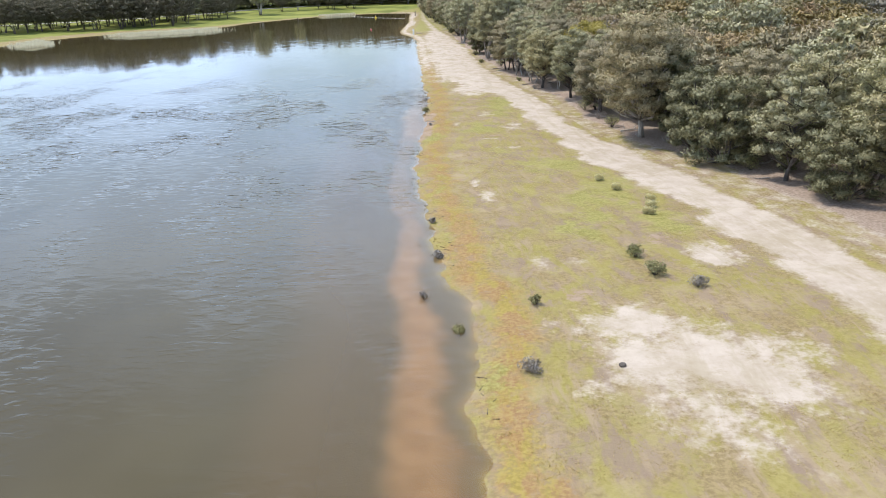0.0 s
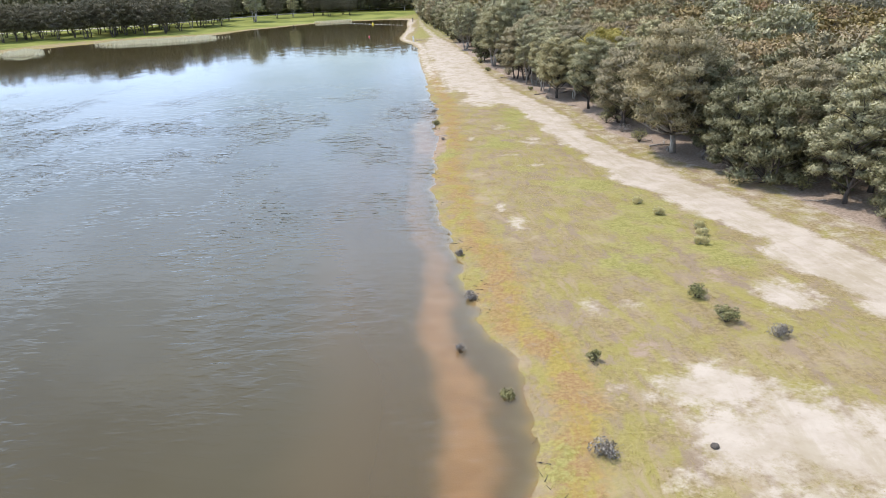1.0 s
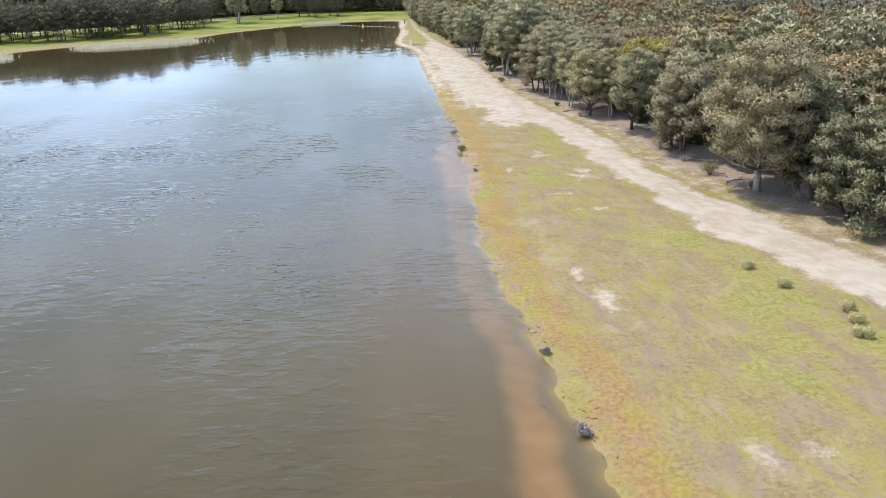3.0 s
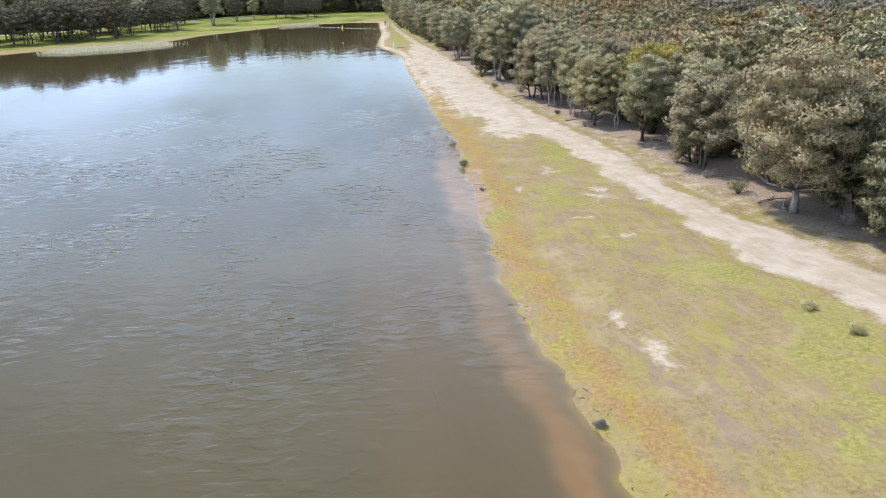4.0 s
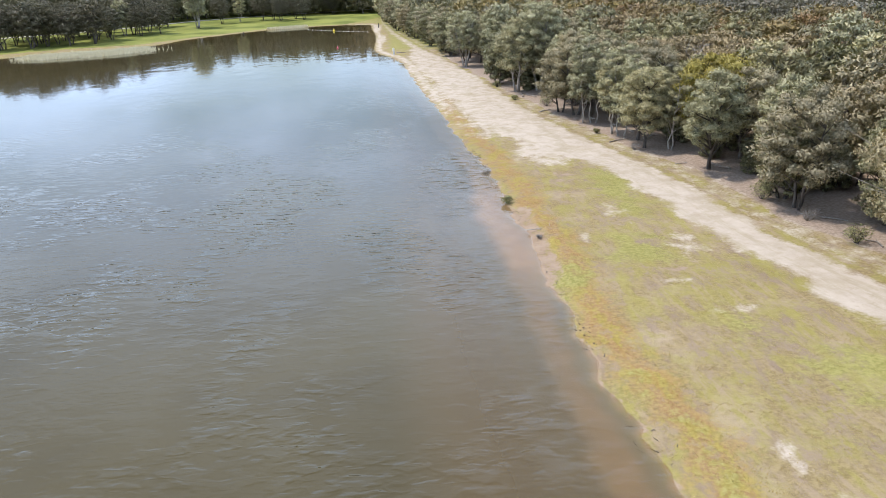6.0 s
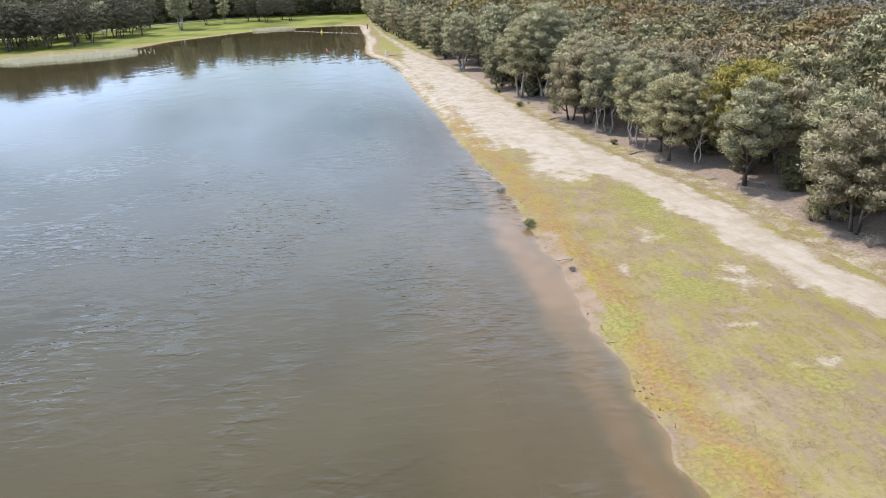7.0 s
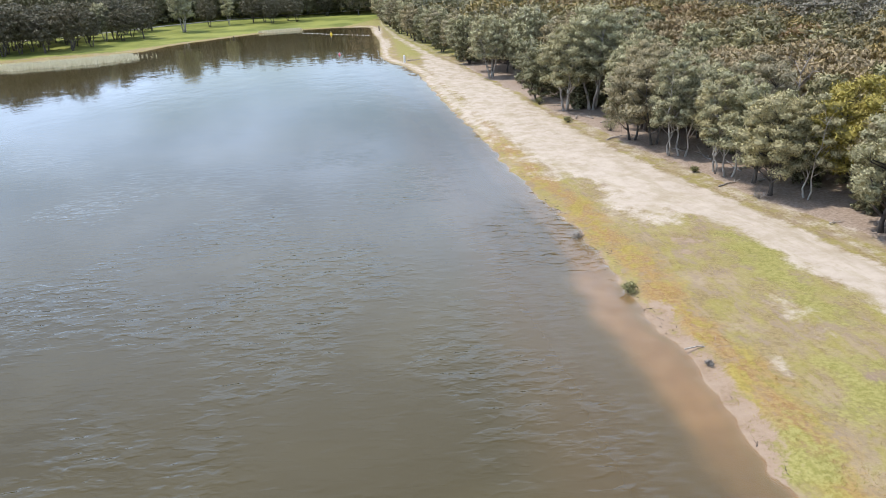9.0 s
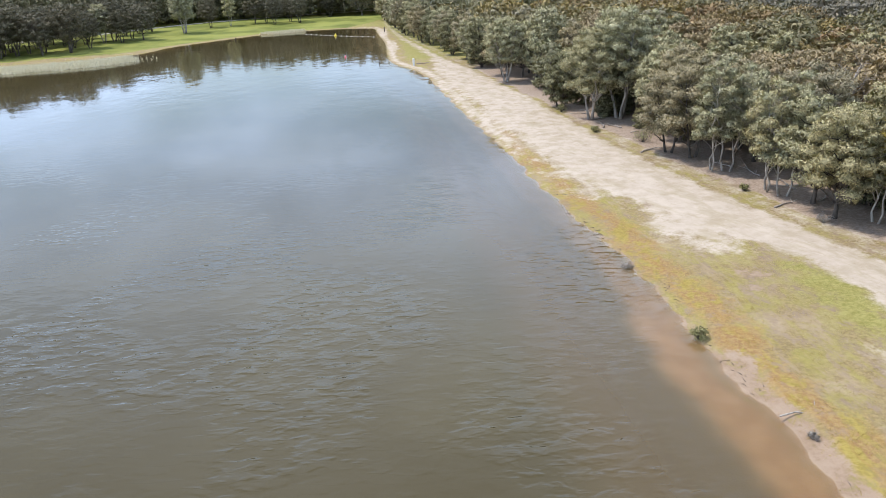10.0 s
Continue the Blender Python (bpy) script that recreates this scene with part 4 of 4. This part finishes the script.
beds = np.concatenate([along([(-93, 300), (-99, 291), (-108, 287), (-117, 285), (-124, 285)], 7, 11000), along([(-136, 244), (-142, 254), (-146, 266)], 5, 3000),
                       along([(-46, 380), (-53, 378), (-62, 374)], 4, 1200)])
blades("reed_bed", beds, 1.1, REED, "pale dry reeds standing in shallow water", 0.3, 0.09, 3)

tx, ty = rng.uniform(-3, 24, 60000), rng.uniform(20, 135, 60000)
td, tz, tm = ground_at(tx, ty)
fit = (td > 0.15) & (tx < np.interp(ty, TRACK_Y, TRACK_L) + 0.5) & (tm["sand"] + rng.uniform(-0.25, 0.25, len(tx)) < 0.42) & (wobble(tx, ty, 1.3, 6) + rng.normal(size=len(tx)) * 0.4 > -0.1)
blades("grass", np.column_stack([tx, ty, tz])[fit], 0.05, GRASS, "short dry grass and herbs tinged green and gold", 0.9, 0.024, 3,
       green=(tm["green"][fit] * 0.9 + 0.3 * rng.uniform(size=fit.sum())).clip(0, 1), gold=(tm["gold"][fit] + rng.normal(size=fit.sum()) * 0.2).clip(0, 1))


# ---- shrubs, driftwood, markers ----
def shrub(seed, wide, tall, leaf, leafy, label, at, turn=0.0):
    """A low shrub: twigs from one root, with small leaf clumps or bare."""
    rng = np.random.default_rng(seed)
    root = new("shrub")
    wood, green = Soup(), Soup()
    for i in range(26):
        a, out = rng.uniform(0, 6.28), rng.uniform(0.25, 1) * wide / 2
        end = np.array([math.cos(a) * out, math.sin(a) * out, tall * rng.uniform(0.45, 1.0) * (1.1 - 0.5 * out / wide)])
        mid = end * (0.55, 0.55, 0.45) + rng.normal(size=3) * 0.05
        tube(wood, [(0, 0, -0.15), mid, end * 1.1], [0.02, 0.012, 0.004], 4)
        for j in range(2):
            tube(wood, [mid, mid + (end - mid) * 0.6 + rng.normal(size=3) * 0.16 * wide], [0.014, 0.005], 3)
        if i < leafy:
            clump(green, rng, end * (0.9, 0.9, 0.88), wide * rng.uniform(0.15, 0.23), 0.8, 64, 0.10, 0.0)
    mesh_object("branching", wood.verts(), wood.faces(), LEAF_GREY if leaf is LEAF_GREY else TWIG_GREEN if leaf is LEAF_PALE else BARK_DARK, root)
    if leafy:
        mesh_object("foliage", green.verts(), green.faces(), leaf, root, normals=green.normals())
    root.matrix_basis = pose(*at, max(height(*at), -0.15), 0, 0, turn) @ Matrix.Scale(0.88, 4)
    return tagged(root, label, "shrub", "shrubs on the shore")


SHRUBS = [
    (1, 1.25, 1.0, LEAF_BUSH, 22, "rounded green shrub on dry grass", (14.1, 43.2)), (2, 1.35, 1.1, LEAF_BUSH, 22, "dense olive shrub on dry grass", (14.6, 39.9)),
    (3, 1.4, 0.7, LEAF_GREY, 10, "grey leafless twiggy shrub on dry grass", (16.7, 37.9)), (4, 0.8, 0.7, LEAF_BUSH, 9, "small thin shrub with upright twigs", (6.5, 36.1)),
    (5, 1.3, 0.75, LEAF_GREY, 12, "grey half-dead shrub beside a green patch", (5.4, 28.5)), (6, 1.0, 0.7, LEAF_GREY, 10, "grey twiggy shrub standing at the waterline", (0.55, 45.1)),
    (7, 0.7, 0.8, LEAF_GREY, 2, "dead twigs sticking up from shallow water", (-0.25, 38.5)), (8, 0.9, 0.35, LEAF_BUSH, 16, "low green tussock in shallow water", (1.9, 33.8)),
    (9, 0.7, 0.6, LEAF_GREY, 6, "small grey shrub at the water's edge", (0.0, 52.5)), (10, 1.2, 0.8, LEAF_BUSH, 14, "dark green shrub at the water's edge", (-1.9, 102.4)),
    (11, 1.4, 0.9, LEAF_BUSH, 22, "round green shrub beside the sandy track", (8.5, 157.3)), (12, 1.0, 0.8, LEAF_BUSH, 14, "bright green shrub on grass near the wood", (14.0, 128.4)),
    (13, 1.5, 0.9, LEAF_GREY, 4, "grey leafless shrub near the wood's edge", (15.6, 118.5)), (14, 2.6, 1.8, LEAF_BUSH, 24, "olive-green shrub under the trees", (20.3, 97.8)),
    (15, 2.2, 1.5, LEAF_BUSH, 20, "dark green shrub under the trees", (30.0, 64.0)), (16, 2.0, 1.6, LEAF_GREY, 6, "dead grey brushwood under the trees", (25.6, 76.0)),
    (17, 2.2, 1.2, LEAF_GREY, 5, "dead grey brushwood under the trees", (21.0, 91.5)), (18, 1.8, 1.3, LEAF_BUSH, 18, "small dark shrub beside tree trunks", (7.8, 172.0)),
    (19, 2.4, 1.6, LEAF_BUSH, 20, "dark shrub at the foot of the trees", (12.2, 150.0)), (20, 0.7, 0.4, LEAF_GREY, 3, "small tangle of dead twigs on mud", (-1.0, 92.3)),
    (21, 2.4, 1.6, LEAF_GREY, 8, "dead grey brushwood under the trees", (29.0, 68.5)), (22, 1.6, 0.5, LEAF_GREY, 3, "flattened pale brush at the waterline", (-2.3, 113.7)),
    (23, 2.6, 2.0, LEAF_BUSH, 24, "dark understorey shrub beside tree trunks", (33.2, 57.2)), (24, 2.2, 1.7, LEAF_BUSH, 22, "dark understorey shrub beside tree trunks", (21.6, 86.0)),
]
for row in SHRUBS:
    shrub(*row)


def fallen_branch(seed, at, length, turn, label="fallen grey branch lying on leaf litter", thick=0.09):
    rng = np.random.default_rng(seed)
    wood = Soup()
    k = np.linspace(0, 1, 6)
    line = np.column_stack([(k - 0.5) * length, np.cumsum(rng.normal(size=6)) * 0.06 * length, thick * 0.6 + rng.uniform(0, 0.12, 6)])
    tube(wood, line, thick * (1 - 0.7 * k), 6)
    for j in range(4):
        i = 1 + j
        end = line[i] + rng.normal(size=3) * (0.2, 0.22, 0.12) * length * 0.6 + (0.12 * length, 0, 0.15)
        end[2] = max(end[2], 0.03)
        tube(wood, [line[i], end], [thick * 0.45, thick * 0.1], 4)
    ob = mesh_object("fallen_branch", wood.verts(), wood.faces(), WOOD_GREY)
    ob.matrix_basis = pose(*at, height(*at), 0, 0, turn)
    return tagged(ob, label, "branch", "fallen branches")


fallen_branch(1, (-0.5, 94.0), 2.4, 5, "bleached driftwood stick lying on the muddy shore", 0.05)
fallen_branch(2, (15.3, 124.0), 3.4, 40, "crooked fallen limb on grass at the wood's edge", 0.10)
fallen_branch(3, (-7.5, 242.5), 3.0, 10, "dark log lying on grass beside the track", 0.14)
rng = np.random.default_rng(31)
for i in range(22):
    y = rng.uniform(56, 172)
    x = float(np.interp(y, EDGE_Y, EDGE_X)) + rng.uniform(-0.6, 4)
    fallen_branch(40 + i, (x, y), rng.uniform(1.6, 4.2), rng.uniform(0, 180), thick=rng.uniform(0.05, 0.12))


def lathe(profile, sides=12):
    """A turned shape from radius, height pairs."""
    v, f = [], []
    for r, z in profile:
        v += [(r * math.cos(6.2832 * k / sides), r * math.sin(6.2832 * k / sides), z) for k in range(sides)]
    for i in range(len(profile) - 1):
        for k in range(sides):
            a, b = i * sides + k, i * sides + (k + 1) % sides
            f.append((a, b, b + sides, a + sides))
    f.append(tuple(range(sides))[::-1])
    f.append(tuple(range((len(profile) - 1) * sides, len(profile) * sides)))
    return v, f


def buoy(x, y, material, size, label):
    root = new("buoy")
    mesh_object("float", *lathe([(0.1 * size, -0.3 * size), (0.45 * size, -0.1 * size), (0.5 * size, 0.1 * size), (0.4 * size, 0.4 * size), (0.16 * size, 0.7 * size), (0.12 * size, 1.0 * size)]), material, root)
    mesh_object("ring", *lathe([(0.05 * size, 1.0 * size), (0.1 * size, 1.04 * size), (0.1 * size, 1.1 * size), (0.04 * size, 1.14 * size)]), WHITE, root, "pale top ring")
    root.matrix_basis = pose(x, y, 0)
    return tagged(root, label, "buoy", "buoys on the lake")


buoy(-26.5, 270, PINK, 0.6, "pink and white plastic marker buoy floating on the lake")
buoy(-31.9, 346, YELLOW, 1.0, "yellow plastic marker buoy on the float line")

line = new("float_line")
a, b = np.array((-44.0, 361.0)), np.array((-17.5, 331.0))
rope = Soup()
tube(rope, [(*(a + (b - a) * k + (0, 0.6 * math.sin(k * 9))), 0.03) for k in np.linspace(0, 1, 24)], [0.05] * 24, 5)
mesh_object("rope", rope.verts(), rope.faces(), ROPE, line)
float_v, float_f = lathe([(0.06, -0.14), (0.16, -0.08), (0.19, 0.03), (0.15, 0.13), (0.05, 0.18)], 8)
first = None
for k in np.linspace(0.02, 0.98, 14):
    q = a + (b - a) * k + (0, 0.6 * math.sin(k * 9))
    if first is None:
        first = mesh_object("float", float_v, float_f, WHITE, line)
        ob = first
    else:
        ob = new("float", first.data)
        ob.parent = line
    ob.location = (*q, 0.02)
tagged(line, "rope line of small white floats across the lake", "float line")


def post(x, y, tall, wide, material, label, category="post"):
    v, f = lathe([(wide, -0.5), (wide, tall * 0.93), (wide * 0.8, tall * 0.98), (wide * 0.4, tall)], 10)
    ob = mesh_object("post", v, f, material)
    ob.matrix_basis = pose(x, y, max(height(x, y), -0.3))
    return tagged(ob, label, category)


post(-9.8, 240.5, 1.7, 0.26, WHITE, "short white painted marker post on the grassy spit")
post(-13.8, 348.0, 1.9, 0.2, BARK_DARK, "dark wooden post on the far sandy shore")
post(-17.7, 253.4, 1.2, 0.08, BARK_DARK, "thin dark stake standing in shallow water")
post(-69.0, 352.0, 1.3, 0.2, BARK_DARK, "dark wooden stump standing in shallow water")
stone = Soup()
clump(stone, np.random.default_rng(2), np.array((10.0, 28.6, height(10.0, 28.6) + 0.06)), 0.2, 0.5, 0, 0.1, 1.0, True)
tagged(mesh_object("stone", stone.verts(), stone.faces(), BARK_DARK), "small dark stone lying on bare sand", "stone")


def dead_tree(seed, x, y, tall):
    """A leafless grey tree: trunk, limbs and twigs."""
    rng = np.random.default_rng(seed)
    wood = Soup()
    line = np.column_stack([np.cumsum(rng.normal(size=6)) * 0.12, np.cumsum(rng.normal(size=6)) * 0.12, np.linspace(-0.3, tall * 0.8, 6)])
    tube(wood, line, [0.22, 0.18, 0.15, 0.12, 0.09, 0.05], 7)
    for b in range(12):
        i = 2 + b % 4
        a = b * 2.4 + rng.uniform(-0.4, 0.4)
        end = line[i] + (math.cos(a) * tall * 0.24, math.sin(a) * tall * 0.24, tall * rng.uniform(0.12, 0.3))
        mid = (line[i] + end) / 2 + rng.normal(size=3) * 0.2
        tube(wood, [line[i], mid, end], [0.09, 0.06, 0.02], 5)
        for j in range(5):
            k = rng.uniform(0.2, 1)
            q = mid + (end - mid) * k
            tube(wood, [q, q + rng.normal(size=3) * 0.7 + (0, 0, 0.5)], [0.03, 0.008], 3)
    ob = mesh_object("dead_tree", wood.verts(), wood.faces(), LEAF_GREY)
    ob.matrix_basis = pose(x, y, height(x, y))
    return tagged(ob, "bare pale grey dead tree among green gums", "tree")


dead_tree(1, 31.7, 141.0, 8.8)

# dark twigs and scraps washed up along the waterline
scraps = Soup()
rng = np.random.default_rng(9)
made = 0
while made < 130:
    y = rng.uniform(24, 135)
    x = float(np.interp(y, [q[1] for q in SHORE[:24]], [q[0] for q in SHORE[:24]])) + rng.normal() * 0.45 + 0.25
    if float(wobble(np.array(x), np.array(y), 3.1, 5)) < -0.1:
        continue
    z = max(height(x, y), 0.0) + 0.02
    a, l = rng.uniform(0, 3.14), rng.uniform(0.12, 0.55)
    tip = np.array((math.cos(a) * l, math.sin(a) * l, rng.uniform(-0.02, 0.015)))
    tube(scraps, [(x, y, z), np.array((x, y, z)) + tip], [rng.uniform(0.012, 0.026), 0.006], 4)
    made += 1
tagged(mesh_object("driftwood_scraps", scraps.verts(), scraps.faces(), BARK_DARK), "dark twigs and scraps washed up along the waterline", "debris", kind="stuff")

for i, (x, y) in enumerate([(15.4, 62.5), (16.3, 59.2), (18.0, 54.0), (17.4, 52.3), (18.3, 55.5)]):
    shrub(60 + i, 1.0, 0.6, LEAF_PALE, 24, "pale silvery thistle on a green patch", (x, y))
